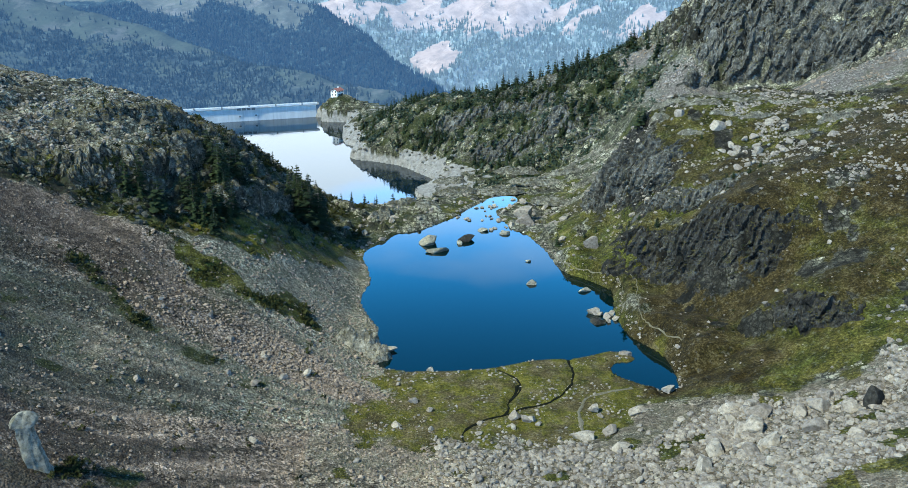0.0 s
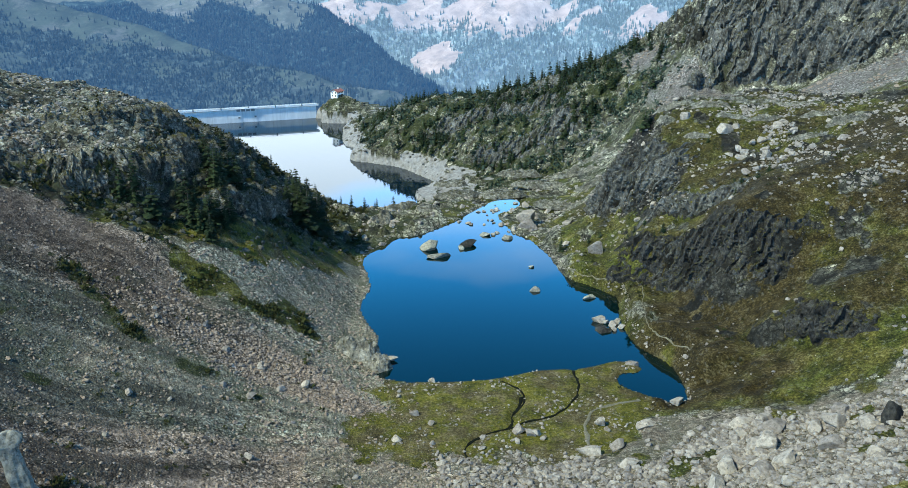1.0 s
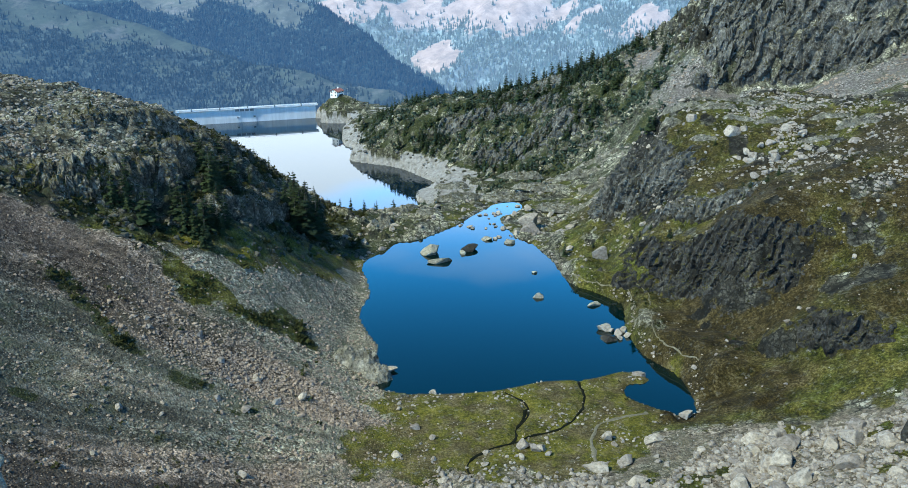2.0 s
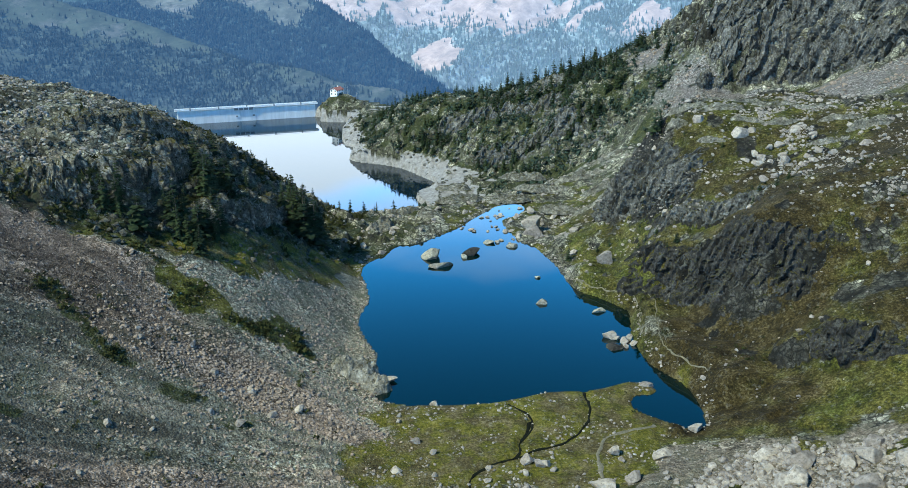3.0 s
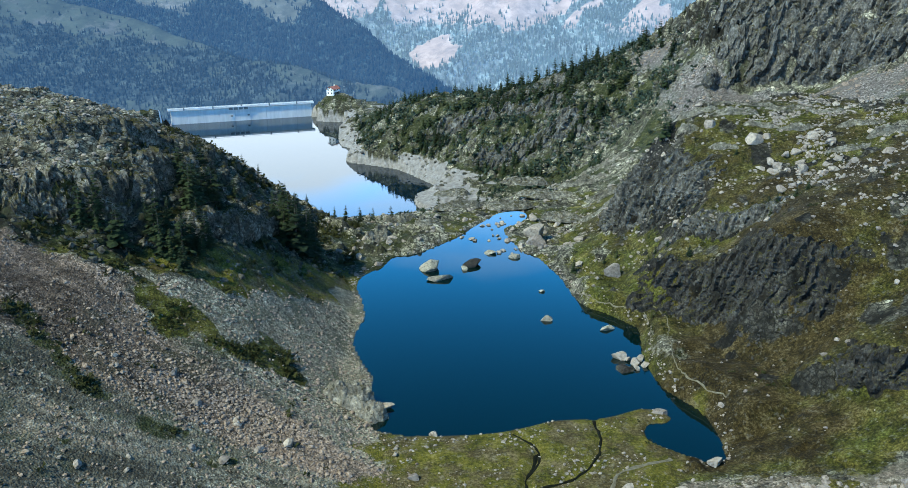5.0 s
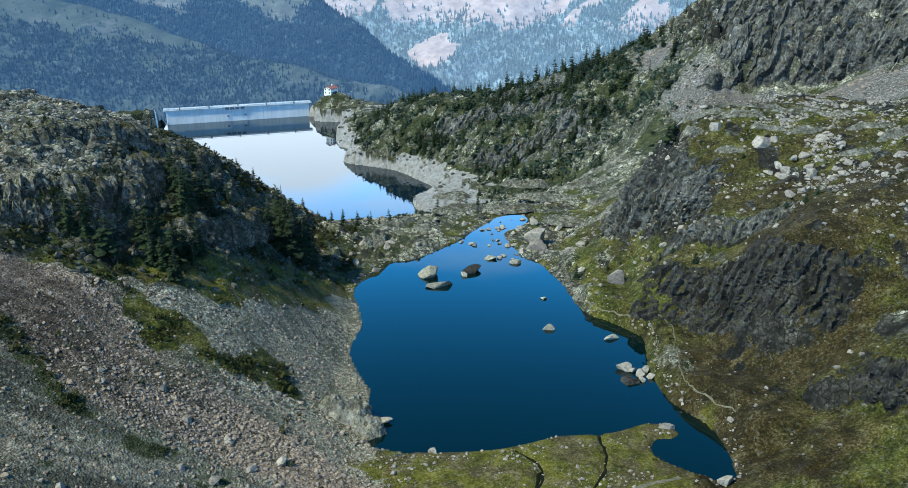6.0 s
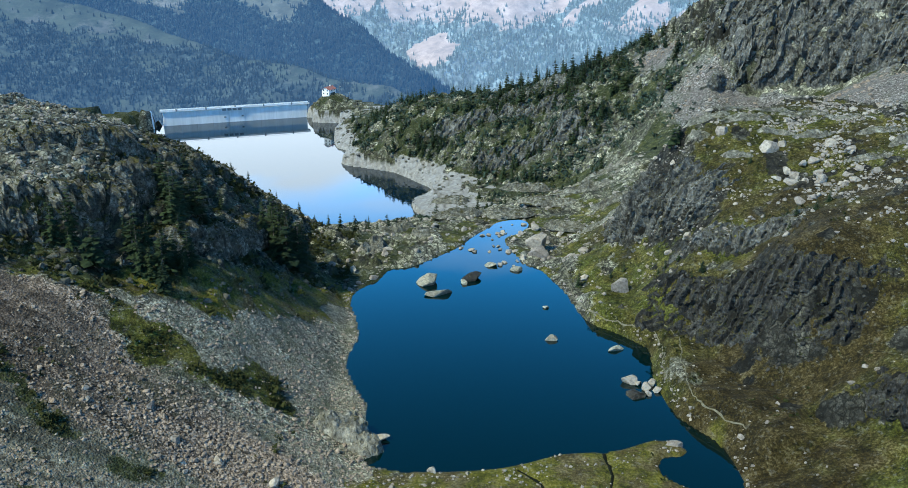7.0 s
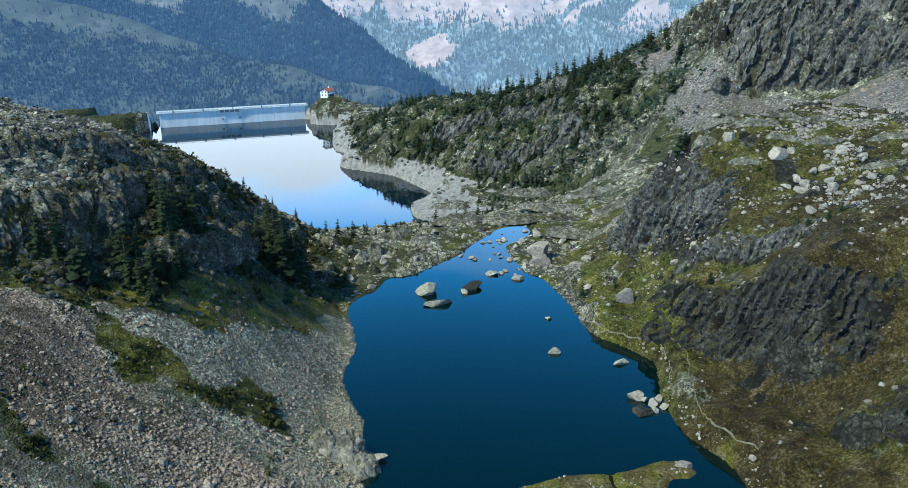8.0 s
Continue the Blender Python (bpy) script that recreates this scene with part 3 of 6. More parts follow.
def ground_material():
    m, tree, bsdf = material("mountain_ground")
    n = Net(tree)
    rock = rock_colour(n)
    # loose stone: every cell of the pattern a stone with a tone of its own
    tone = tree.nodes.new("ShaderNodeSeparateColor")
    tree.links.new(n.cells(1.3), tone.inputs[0])
    tone2 = tree.nodes.new("ShaderNodeSeparateColor")
    tree.links.new(n.cells(2.8), tone2.inputs[0])
    t = n.math("ADD", n.math("MULTIPLY", tone.outputs[0], 0.42), n.math("MULTIPLY", tone2.outputs[0], 0.58))
    scree = n.ramp(t, (0.12, (0.024, 0.021, 0.016)), (0.45, (0.106, 0.095, 0.074)), (0.7, (0.215, 0.192, 0.153)), (0.95, (0.46, 0.42, 0.345)))
    grit = n.ramp(n.noise(1.2, 6, 0.75), (0.34, (0.03, 0.026, 0.021)), (0.5, (0.118, 0.104, 0.083)), (0.66, (0.29, 0.26, 0.212)))
    scree = n.mix(n.step(n.noise(0.06, 6, 0.7, stretch=(0.6, 1.2, 0.6)), 0.40, 0.56), grit, scree)
    run = n.math("ADD", n.attr("stripe"), n.math("MULTIPLY_ADD", n.noise(0.5, 6, 0.7), 0.8, -0.4))
    scree = n.mix(1.0, scree, n.ramp(run, (0.1, (0.42, 0.42, 0.42)), (0.5, (0.95, 0.95, 0.95)), (0.9, (1.5, 1.48, 1.44))), "MULTIPLY")
    hue = n.math("ADD", n.attr("band"), n.math("MULTIPLY_ADD", n.noise(0.35, 5, 0.7), 0.8, -0.4))
    scree = n.mix(1.0, scree, n.ramp(hue, (0.2, (0.92, 0.98, 0.93)), (0.8, (1.09, 0.94, 0.90))), "MULTIPLY")
    scree = n.mix(n.step(n.attr("slate"), 0.2, 0.6), scree, n.mix(1.0, scree, (0.98, 1.02, 1.22), "MULTIPLY"))
    thin = n.math("MULTIPLY", n.step(n.noise(0.09, 6, 0.7), 0.50, 0.62), n.math("MULTIPLY_ADD", n.attr("band"), -0.6, 0.62))
    scree = n.mix(thin, scree, (0.07, 0.078, 0.045))
    # turf
    g1 = n.noise(0.16, 6, 0.65)
    g2 = n.math("ADD", n.math("MULTIPLY", n.noise(1.9, 6, 0.75), 0.6), n.math("MULTIPLY", n.noise(0.25, 6, 0.7), 0.4))
    turf = n.ramp(g2, (0.39, (0.008, 0.009, 0.003)), (0.47, (0.037, 0.035, 0.007)), (0.54, (0.092, 0.083, 0.016)), (0.63, (0.22, 0.195, 0.068)))
    turf = n.mix(n.step(g1, 0.42, 0.6), n.mix(1.0, turf, (0.62, 0.75, 0.6), "MULTIPLY"), turf)
    sere = n.ramp(g2, (0.39, (0.005, 0.004, 0.002)), (0.47, (0.017, 0.0128, 0.0042)), (0.54, (0.042, 0.031, 0.0098)), (0.63, (0.12, 0.1, 0.052)))
    dry = n.step(n.math("ADD", n.attr("dry"), n.math("MULTIPLY_ADD", n.noise(0.07, 7, 0.68), 2.0, -1.0)), 0.2, 0.95)
    turf = n.mix(dry, turf, sere)
    # wet sedge of the meadow, yellowing in patches; on the knoll's lawn its paler tone puts light into the colour
    sedge = n.ramp(g2, (0.38, (0.016, 0.018, 0.003)), (0.47, (0.054, 0.054, 0.007)), (0.55, (0.108, 0.098, 0.015)), (0.65, (0.2, 0.175, 0.055)))
    straw = n.ramp(g2, (0.38, (0.018, 0.014, 0.006)), (0.5, (0.068, 0.055, 0.021)), (0.65, (0.2, 0.168, 0.09)))
    sedge = n.mix(n.step(n.noise(0.14, 6, 0.7), 0.44, 0.58), sedge, straw)
    turf = n.mix(n.step(n.attr("lush"), 0.3, 0.7), turf, sedge)
    # dark heath turf, part of the knoll's shade being put into this colour
    heath = n.ramp(g2, (0.38, (0.005, 0.007, 0.003)), (0.49, (0.021, 0.026, 0.009)), (0.58, (0.062, 0.066, 0.025)), (0.68, (0.16, 0.158, 0.1)))
    turf = n.mix(n.step(n.math("ADD", n.attr("heath"), n.math("MULTIPLY_ADD", n.noise(0.2, 5, 0.7), 1.0, -0.5)), 0.3, 0.7), turf, heath)
    speck = n.step(n.noise(0.9, 6, 0.7), 0.57, 0.62)
    turf = n.mix(n.math("MULTIPLY", speck, n.math("MULTIPLY_ADD", dry, -0.1, 0.28)), turf, (0.24, 0.235, 0.2))
    edge = n.math("MULTIPLY_ADD", n.noise(0.22, 9, 0.78), 2.6, -1.3)
    c = n.mix(n.step(n.math("ADD", n.attr("loose"), edge), 0.35, 0.6), rock, scree)
    c = n.mix(n.step(n.math("ADD", n.attr("grass"), edge), 0.38, 0.58), c, turf)
    pale = n.ramp(n.noise(0.4, 8, 0.72), (0.35, (0.13, 0.125, 0.115)), (0.5, (0.21, 0.203, 0.193)), (0.65, (0.3, 0.292, 0.28)))
    c = n.mix(n.step(n.attr("bare"), 0.35, 0.65), c, pale)
    tree.links.new(c, bsdf.inputs["Base Color"])
    bsdf.inputs["Roughness"].default_value = 0.92
    bsdf.inputs["Specular IOR Level"].default_value = 0.15
    b = n.bump(n.noise(0.5, 6, 0.6), 0.8, 0.45)
    b = n.bump(n.noise(2.2, 4, 0.7), 0.8, 0.16, b)
    chips = n.math("MULTIPLY", n.cells(2.6, "F1", "Distance"), n.attr("loose"))
    b = n.bump(chips, 0.7, -0.3, b)
    tree.links.new(b, bsdf.inputs["Normal"])
    return m


def boulder_material(name, low, high, lichen=0.3, islands=False):
    m, tree, bsdf = material(name)
    n = Net(tree)
    r = n.island() if islands else n.random()
    a = n.noise(1.4, 6, 0.65)
    c = n.ramp(a, (0.3, low), (0.7, high))
    c = n.mix(r, n.mix(1.0, c, (0.72, 0.7, 0.7), "MULTIPLY"), n.mix(1.0, c, (1.2, 1.18, 1.12), "MULTIPLY"))
    c = n.mix(n.math("MULTIPLY", n.step(n.noise(0.7, 5, 0.7), 0.55, 0.66), lichen), c, (0.1, 0.105, 0.06))
    c = n.mix(n.step(n.noise(3.0, 3, 0.6), 0.36, 0.3), c, (0.07, 0.07, 0.07))
    tree.links.new(c, bsdf.inputs["Base Color"])
    bsdf.inputs["Roughness"].default_value = 0.9
    bsdf.inputs["Specular IOR Level"].default_value = 0.2
    tree.links.new(n.bump(n.noise(2.5, 6, 0.7), 0.6, 0.18), bsdf.inputs["Normal"])
    return m


def leaf_material(name, dark, light):
    m, tree, bsdf = material(name)
    n = Net(tree)
    c = n.ramp(n.noise(0.8, 4, 0.7), (0.3, dark), (0.72, light))
    c = n.mix(n.random(), n.mix(1.0, c, (0.65, 0.7, 0.75), "MULTIPLY"), n.mix(1.0, c, (1.3, 1.2, 1.0), "MULTIPLY"))
    tree.links.new(c, bsdf.inputs["Base Color"])
    bsdf.inputs["Roughness"].default_value = 0.85
    bsdf.inputs["Specular IOR Level"].default_value = 0.1
    return m


def water_material(name, deep, ripple, ior=1.4):
    m, tree, bsdf = material(name)
    n = Net(tree)
    c = n.mix(n.noise(0.03, 3), deep, tuple(v * 1.25 for v in deep))
    tree.links.new(c, bsdf.inputs["Base Color"])
    bsdf.inputs["Roughness"].default_value = 0.03
    bsdf.inputs["IOR"].default_value = ior
    h = n.noise(0.9, 3, 0.5, stretch=(1.0, 0.55, 1.0))
    tree.links.new(n.bump(h, ripple, 0.05), bsdf.inputs["Normal"])
    return m


def plain(name, low, high, scale=1.5, rough=0.8, bump=0.2, stretch=None):
    m, tree, bsdf = material(name)
    n = Net(tree)
    v = n.noise(scale, 6, 0.65, stretch=stretch)
    tree.links.new(n.ramp(v, (0.3, low), (0.7, high)), bsdf.inputs["Base Color"])
    bsdf.inputs["Roughness"].default_value = rough
    tree.links.new(n.bump(n.noise(scale * 4, 4, 0.6), bump, 0.05), bsdf.inputs["Normal"])
    return m


GROUND = ground_material()
GRANITE = boulder_material("granite", (0.13, 0.115, 0.098), (0.41, 0.37, 0.322), 0.25)
DARK_STONE = boulder_material("dark_crag_rock", (0.006, 0.006, 0.006), (0.045, 0.043, 0.039), 0.3)
CRAG_STONE = boulder_material("crag_block", (0.008, 0.008, 0.007), (0.07, 0.067, 0.06), 0.25, True)
HEIGHT_STONE = boulder_material("high_crag_block", (0.035, 0.036, 0.036), (0.18, 0.18, 0.175), 0.25, True)
KNOLL_STONE = boulder_material("lichened_block", (0.02, 0.02, 0.015), (0.135, 0.13, 0.105), 0.6, True)
GRANITE_LOOSE = boulder_material("granite_rubble", (0.1, 0.089, 0.077), (0.375, 0.338, 0.298), 0.15, True)
SCREE_STONE = boulder_material("scree_stone", (0.075, 0.058, 0.046), (0.40, 0.325, 0.262), 0.25, True)
NEEDLES = leaf_material("conifer_needles", (0.010, 0.017, 0.010), (0.034, 0.05, 0.022))
SHRUB = leaf_material("juniper_leaf", (0.010, 0.014, 0.006), (0.042, 0.046, 0.016))
# the ridge's blue haze is mixed into this leaf green
ALDER = leaf_material("hazed_alder_leaf", (0.013, 0.024, 0.02), (0.044, 0.066, 0.053))
MOSSY = boulder_material("lichened_granite", (0.09, 0.088, 0.07), (0.42, 0.41, 0.345), 0.6)
BARK = plain("bark", (0.05, 0.04, 0.03), (0.13, 0.105, 0.085), 3.0, 0.9)
WATER_TARN = water_material("tarn_water", (0.0004, 0.0065, 0.0065), 0.010)
WATER_RES = water_material("reservoir_water", (0.004, 0.012, 0.02), 0.012, 1.37)
BROOK = plain("brook_bed", (0.005, 0.006, 0.004), (0.014, 0.015, 0.010), 1.0, 0.9)
BROOK.node_tree.nodes["Principled BSDF"].inputs["Specular IOR Level"].default_value = 0.03
TRACK = plain("trodden_gravel", (0.07, 0.062, 0.035), (0.17, 0.155, 0.11), 1.2, 0.95)
CONCRETE = plain("dam_concrete", (0.6, 0.61, 0.61), (0.8, 0.8, 0.79), 0.3, 0.85, 0.3, (1.0, 1.0, 0.12))
CONCRETE_DARK = plain("stained_and_shaded_concrete", (0.16, 0.17, 0.18), (0.26, 0.27, 0.28), 0.5, 0.85)
FOAM = plain("white_water", (0.6, 0.62, 0.64), (0.85, 0.86, 0.88), 2.0, 0.6)
PLASTER = plain("white_plaster", (0.7, 0.7, 0.68), (0.82, 0.81, 0.79), 0.8, 0.8)
ROOF_RED = plain("rusty_roof_sheet", (0.20, 0.07, 0.05), (0.32, 0.12, 0.085), 1.5, 0.7)
GLASS_DARK = plain("window_glass", (0.02, 0.03, 0.04), (0.04, 0.05, 0.06), 1.0, 0.1, 0.0)
IRON = plain("galvanised_iron", (0.22, 0.23, 0.24), (0.36, 0.37, 0.38), 2.0, 0.5)

# ---- mesh helpers ----


def mesh_of(name, verts, faces, mat, smooth_faces=True):
    me = bpy.data.meshes.new(name)
    verts, faces = np.asarray(verts, np.float32), np.asarray(faces, np.int32)
    k = faces.shape[1]
    me.vertices.add(len(verts)); me.vertices.foreach_set("co", verts.ravel())
    me.loops.add(faces.size); me.loops.foreach_set("vertex_index", faces.ravel())
    me.polygons.add(len(faces))
    me.polygons.foreach_set("loop_start", np.arange(0, faces.size, k, dtype=np.int32))
    me.polygons.foreach_set("use_smooth", np.full(len(faces), smooth_faces))
    me.update(calc_edges=True)
    me.materials.append(mat)
    return me


def part(name, bm, mat, parent, label=""):
    """One mesh object under a thing or under a part."""
    me = bpy.data.meshes.new(name)
    bm.normal_update()
    bm.to_mesh(me)
    bm.free()
    me.materials.append(mat)
    ob = new(name, me)
    ob.parent = parent
    if label:
        tagged(ob, label)
    return ob


def box(bm, lo, hi, bevel=0.0):
    c = [(a + b) / 2 for a, b in zip(lo, hi)]
    s = [b - a for a, b in zip(lo, hi)]
    g = bmesh.ops.create_cube(bm, size=1.0, matrix=Matrix.Translation(c) @ Matrix.Diagonal((*s, 1)))
    if bevel:
        bmesh.ops.bevel(bm, geom=list({e for v in g["verts"] for e in v.link_edges}), offset=bevel, segments=1, affect="EDGES")
    return bm


# ---- ground and water ----


def build_ground():
    ny, nx = XX.shape
    idx = np.arange(ny * nx).reshape(ny, nx)
    faces = np.stack([idx[:-1, :-1], idx[:-1, 1:], idx[1:, 1:], idx[1:, :-1]], -1).reshape(-1, 4)
    me = mesh_of("ground", np.stack([XX, YY, ZZ], -1).reshape(-1, 3), faces, GROUND)
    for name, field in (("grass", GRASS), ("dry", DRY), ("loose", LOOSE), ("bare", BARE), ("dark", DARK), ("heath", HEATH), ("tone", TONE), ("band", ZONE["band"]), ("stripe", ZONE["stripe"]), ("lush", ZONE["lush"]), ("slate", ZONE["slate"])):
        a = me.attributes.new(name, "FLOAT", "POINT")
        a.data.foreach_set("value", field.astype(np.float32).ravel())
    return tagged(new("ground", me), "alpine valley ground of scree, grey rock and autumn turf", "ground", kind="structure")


build_ground()


def water_sheet(name, line, z, mat, grow, label):
    """Still water inside a shore line, running a little under the bank."""
    c = np.array(line)
    nxt, prv = np.roll(c, -1, 0), np.roll(c, 1, 0)
    t = nxt - prv
    nrm = np.stack([t[:, 1], -t[:, 0]], -1) / np.maximum(np.linalg.norm(t, axis=1), 1e-6)[:, None]
    area = 0.5 * np.sum(c[:, 0] * nxt[:, 1] - nxt[:, 0] * c[:, 1])
    c = c + nrm * grow * (1 if area > 0 else -1)
    bm = bmesh.new()
    f = bm.faces.new([bm.verts.new((x, y, z)) for x, y in (c if area > 0 else c[::-1])])
    bmesh.ops.triangulate(bm, faces=[f])
    return tagged(part(name, bm, mat, None), label, "water", kind="structure")


water_sheet("water", TARN_LINE, 0.0, WATER_TARN, 0.35, "clear deep blue water of a mountain tarn")
water_sheet("water", RES_LINE, RES_Z, WATER_RES, 1.0, "still reservoir water mirroring pale clouds")


def ribbon(name, line, width, mat, lift, label, category):
    line = rounded(line, False, 0.8)
    verts, faces = [], []
    line = [(x + 0.5 * noise.noise((x * 0.35, y * 0.35, 5.0)) + 0.25 * noise.noise((x, y, 8.0)), y + 0.5 * noise.noise((x * 0.35, y * 0.35, 11.0))) for x, y in line]
    for i, (x, y) in enumerate(line):
        a, b = line[max(i - 1, 0)], line[min(i + 1, len(line) - 1)]
        d = Vector((b[0] - a[0], b[1] - a[1])).normalized()
        w = width * (0.85 + 0.8 * noise.noise((x * 0.5, y * 0.5, 2.0)))
        for k in (-0.5, -0.17, 0.17, 0.5):
            px, py = x - d.y * w * k, y + d.x * w * k
            verts.append((px, py, ground_z(px, py) + lift - 0.1 * (abs(k) > 0.4)))
        if i:
            for k in range(3):
                q = 4 * i + k
                faces.append((q - 4, q - 3, q + 1, q))
    ob = new(name, mesh_of(name, verts, faces, mat))
    return tagged(ob, label, category, kind="structure")


for line in STREAMS:
    ribbon("brook", line[::2], 0.6, BROOK, 0.12, "dark narrow brook winding through the meadow", "brook")
for line, w in zip(PATHS, (0.24, 0.26, 0.8, 0.25)):
    ribbon("footpath", line, w, TRACK, 0.14, "narrow pale trodden footpath", "path")

# ---- stones ----


def stone_shapes(count, cuts, seed):
    """Unit stones: cut and dented spheres."""
    r, out = np.random.default_rng(seed), []
    for k in range(count):
        bm = bmesh.new()
        bmesh.ops.create_icosphere(bm, subdivisions=cuts, radius=1.0)
        v = np.array([w.co for w in bm.verts])
        f = np.array([[w.index for w in q.verts] for q in bm.faces])
        bm.free()
        for _ in range(13):
            d = r.normal(size=3); d /= np.linalg.norm(d)
            h = r.uniform(0.33, 0.76)
            over = np.maximum(v @ d - h, 0)
            v = v - over[:, None] * d * 0.93
        v = v * (1 + (0.05 if cuts < 2 else 0.012) * r.normal(size=(len(v), 1))) * r.uniform(0.65, 1.35, 3)
        v = v - (v.max(0) + v.min(0)) / 2
        out.append((v / (np.abs(v).max(0) ** 0.7), f))
    return out


SMALL = stone_shapes(12, 1, 5)
LARGE = stone_shapes(10, 3, 6)


def turns(r, n):
    q = r.normal(size=(n, 4)); q /= np.linalg.norm(q, axis=1)[:, None]
    w, x, y, z = q.T
    return np.stack([1 - 2 * (y * y + z * z), 2 * (x * y - z * w), 2 * (x * z + y * w), 2 * (x * y + z * w), 1 - 2 * (x * x + z * z), 2 * (y * z - x * w),
                     2 * (x * z - y * w), 2 * (y * z + x * w), 1 - 2 * (x * x + y * y)], -1).reshape(n, 3, 3)


def rubble(name, x, y, size, shapes, mat, seed, label, category, sink=0.25, flat=0.7):
    """A field of loose stones as one mesh."""
    r = np.random.default_rng(seed)
    z = sample(ZZ, x, y)
    n = len(x)
    rot = turns(r, n)
    pick = r.integers(0, len(shapes), n)
    vs, fs, base = [], [], 0
    for k, (v, f) in enumerate(shapes):
        who = np.where(pick == k)[0]
        if not len(who):
            continue
        w = np.einsum("nij,vj->nvi", rot[who], v) * size[who, None, None]
        w[..., 2] *= flat
        w = w + np.stack([x[who], y[who], z[who] + size[who] * (flat - sink - 0.35)], -1)[:, None, :]
        vs.append(w.reshape(-1, 3))
        fs.append((f[None] + (np.arange(len(who)) * len(v))[:, None, None]).reshape(-1, 3) + base)
        base += w.shape[0] * w.shape[1]
    me = mesh_of(name, np.concatenate(vs), np.concatenate(fs), mat, False)
    return tagged(new(name, me), label, category, kind="stuff")


def scatter(n, x0, x1, y0, y1, weight, seed):
    """Places in plan, kept with the odds that weight gives."""
    r = np.random.default_rng(seed)
    x, y = r.uniform(x0, x1, n), r.uniform(y0, y1, n)
    keep = r.random(n) < weight(x, y)
    keep &= sample(ZONE["water"].astype(float), x, y) < 0.05
    return x[keep], y[keep]


def sizes(n, lo, hi, power, seed):
    return lo + (hi - lo) * np.random.default_rng(seed).random(n) ** power


def patchy(x, y, s, seed):
    return smooth(-0.15, 0.3, fbm(x, y, s, 3, seed))


def stony(x, y):
    """How thickly stones lie on the scree: in stripes, and most where they come to rest above the shore."""
    fan, far = sample(ZONE["fan"], x, y), sample(ZONE["far"], x, y)
    heap = smooth(0.02, 0.14, fan) * smooth(0.62, 0.40, fan) * smooth(85, 45, far)
    return sample(ZONE["scree"], x, y) * np.clip(0.16 + 0.5 * sample(ZONE["stripe"], x, y) ** 2 + 0.7 * heap, 0, 1) * (1 - 0.8 * smooth(0.3, 0.6, sample(GRASS, x, y)))


x, y = scatter(60000, -100, 4, 112, 235, stony, 1)
rubble("scree_stones", x, y, sizes(len(x), 0.09, 0.45, 4.5, 2), SMALL, SCREE_STONE, 3, "grey and purplish angular scree stones on the slope", "stones")
x, y = scatter(5500, -75, 0, 130, 205, lambda x, y: stony(x, y) ** 2, 301)
rubble("scree_blocks", x, y, sizes(len(x), 0.24, 0.7, 3.5, 302), SMALL, SCREE_STONE, 303, "larger angular scree blocks come to rest above the shore", "stones")
def clear_gravel(x, y):
    return smooth(6.0, 8.5, away([(36, 145), (43, 155), (52, 157), (60, 158), (69, 154), (78, 149)], x, y) + 3 * fbm(x, y, 9, 3, 145))


x, y = scatter(34000, 0, 110, 104, 178, lambda x, y: sample(ZONE["fore"], x, y) * (0.35 + 0.65 * patchy(x, y, 12, 42)) * (1 - 0.8 * smooth(0.3, 0.6, sample(GRASS, x, y))) * (0.05 + 0.95 * clear_gravel(x, y)), 4)
rubble("boulder_field", x, y, sizes(len(x), 0.16, 1.0, 2.8, 5), SMALL, GRANITE_LOOSE, 6, "pale grey granite boulders heaped in a block field", "stones")
x, y = scatter(80000, 36, 140, 130, 335, lambda x, y: sample(ZONE["east"], x, y) * (0.05 + 0.95 * patchy(x, y, 9, 43) ** 2 * (0.25 + 0.75 * patchy(x, y, 30, 143))) * (0.08 + 0.92 * smooth(216, 242, y + 0.6 * (x - 70))) * (0.35 + 0.65 * smooth(82, 100, x)), 7)
rubble("hillside_stones", x, y, sizes(len(x), 0.13, 0.8, 3.2, 8), SMALL, GRANITE_LOOSE, 9, "pale stones strewn over the grassy hillside", "stones")
x, y = scatter(9000, -125, -68, 205, 300, lambda x, y: sample(ZONE["crown"], x, y) * (0.25 + 0.75 * patchy(x, y, 12, 144)), 307)
rubble("knoll_top_stones", x, y, sizes(len(x), 0.15, 0.8, 3.0, 308), SMALL, GRANITE_LOOSE, 309, "pale rubble on the bare top of the knoll", "stones")
x, y = scatter(5000, -120, -25, 190, 340, lambda x, y: sample(ZONE["knoll"], x, y) * (0.2 + 0.8 * patchy(x, y, 14, 44)), 10)
rubble("knoll_rubble", x, y, sizes(len(x), 0.25, 1.2, 3.0, 11), SMALL, KNOLL_STONE, 12, "weathered grey blocks on the rocky knoll", "stones")
x, y = scatter(5000, -70, 90, 262, 440, lambda x, y: sample(ZONE["sill"], x, y) * (0.2 + 0.8 * patchy(x, y, 10, 45)), 13)
rubble("outlet_stones", x, y, sizes(len(x), 0.2, 1.3, 3.0, 14), SMALL, GRANITE_LOOSE, 15, "pale blocks round the outlet of the tarn", "stones")
x, y = scatter(30000, -30, 62, 160, 332, lambda x, y: (sample(ZONE["shore"], x, y) < 2.2) * 0.55 * (sample(ZONE["meadow"], x, y) < 0.4), 16)
rubble("shore_stones", x, y, sizes(len(x), 0.12, 0.55, 2.5, 17), SMALL, GRANITE_LOOSE, 18, "stones along the water's edge", "stones")
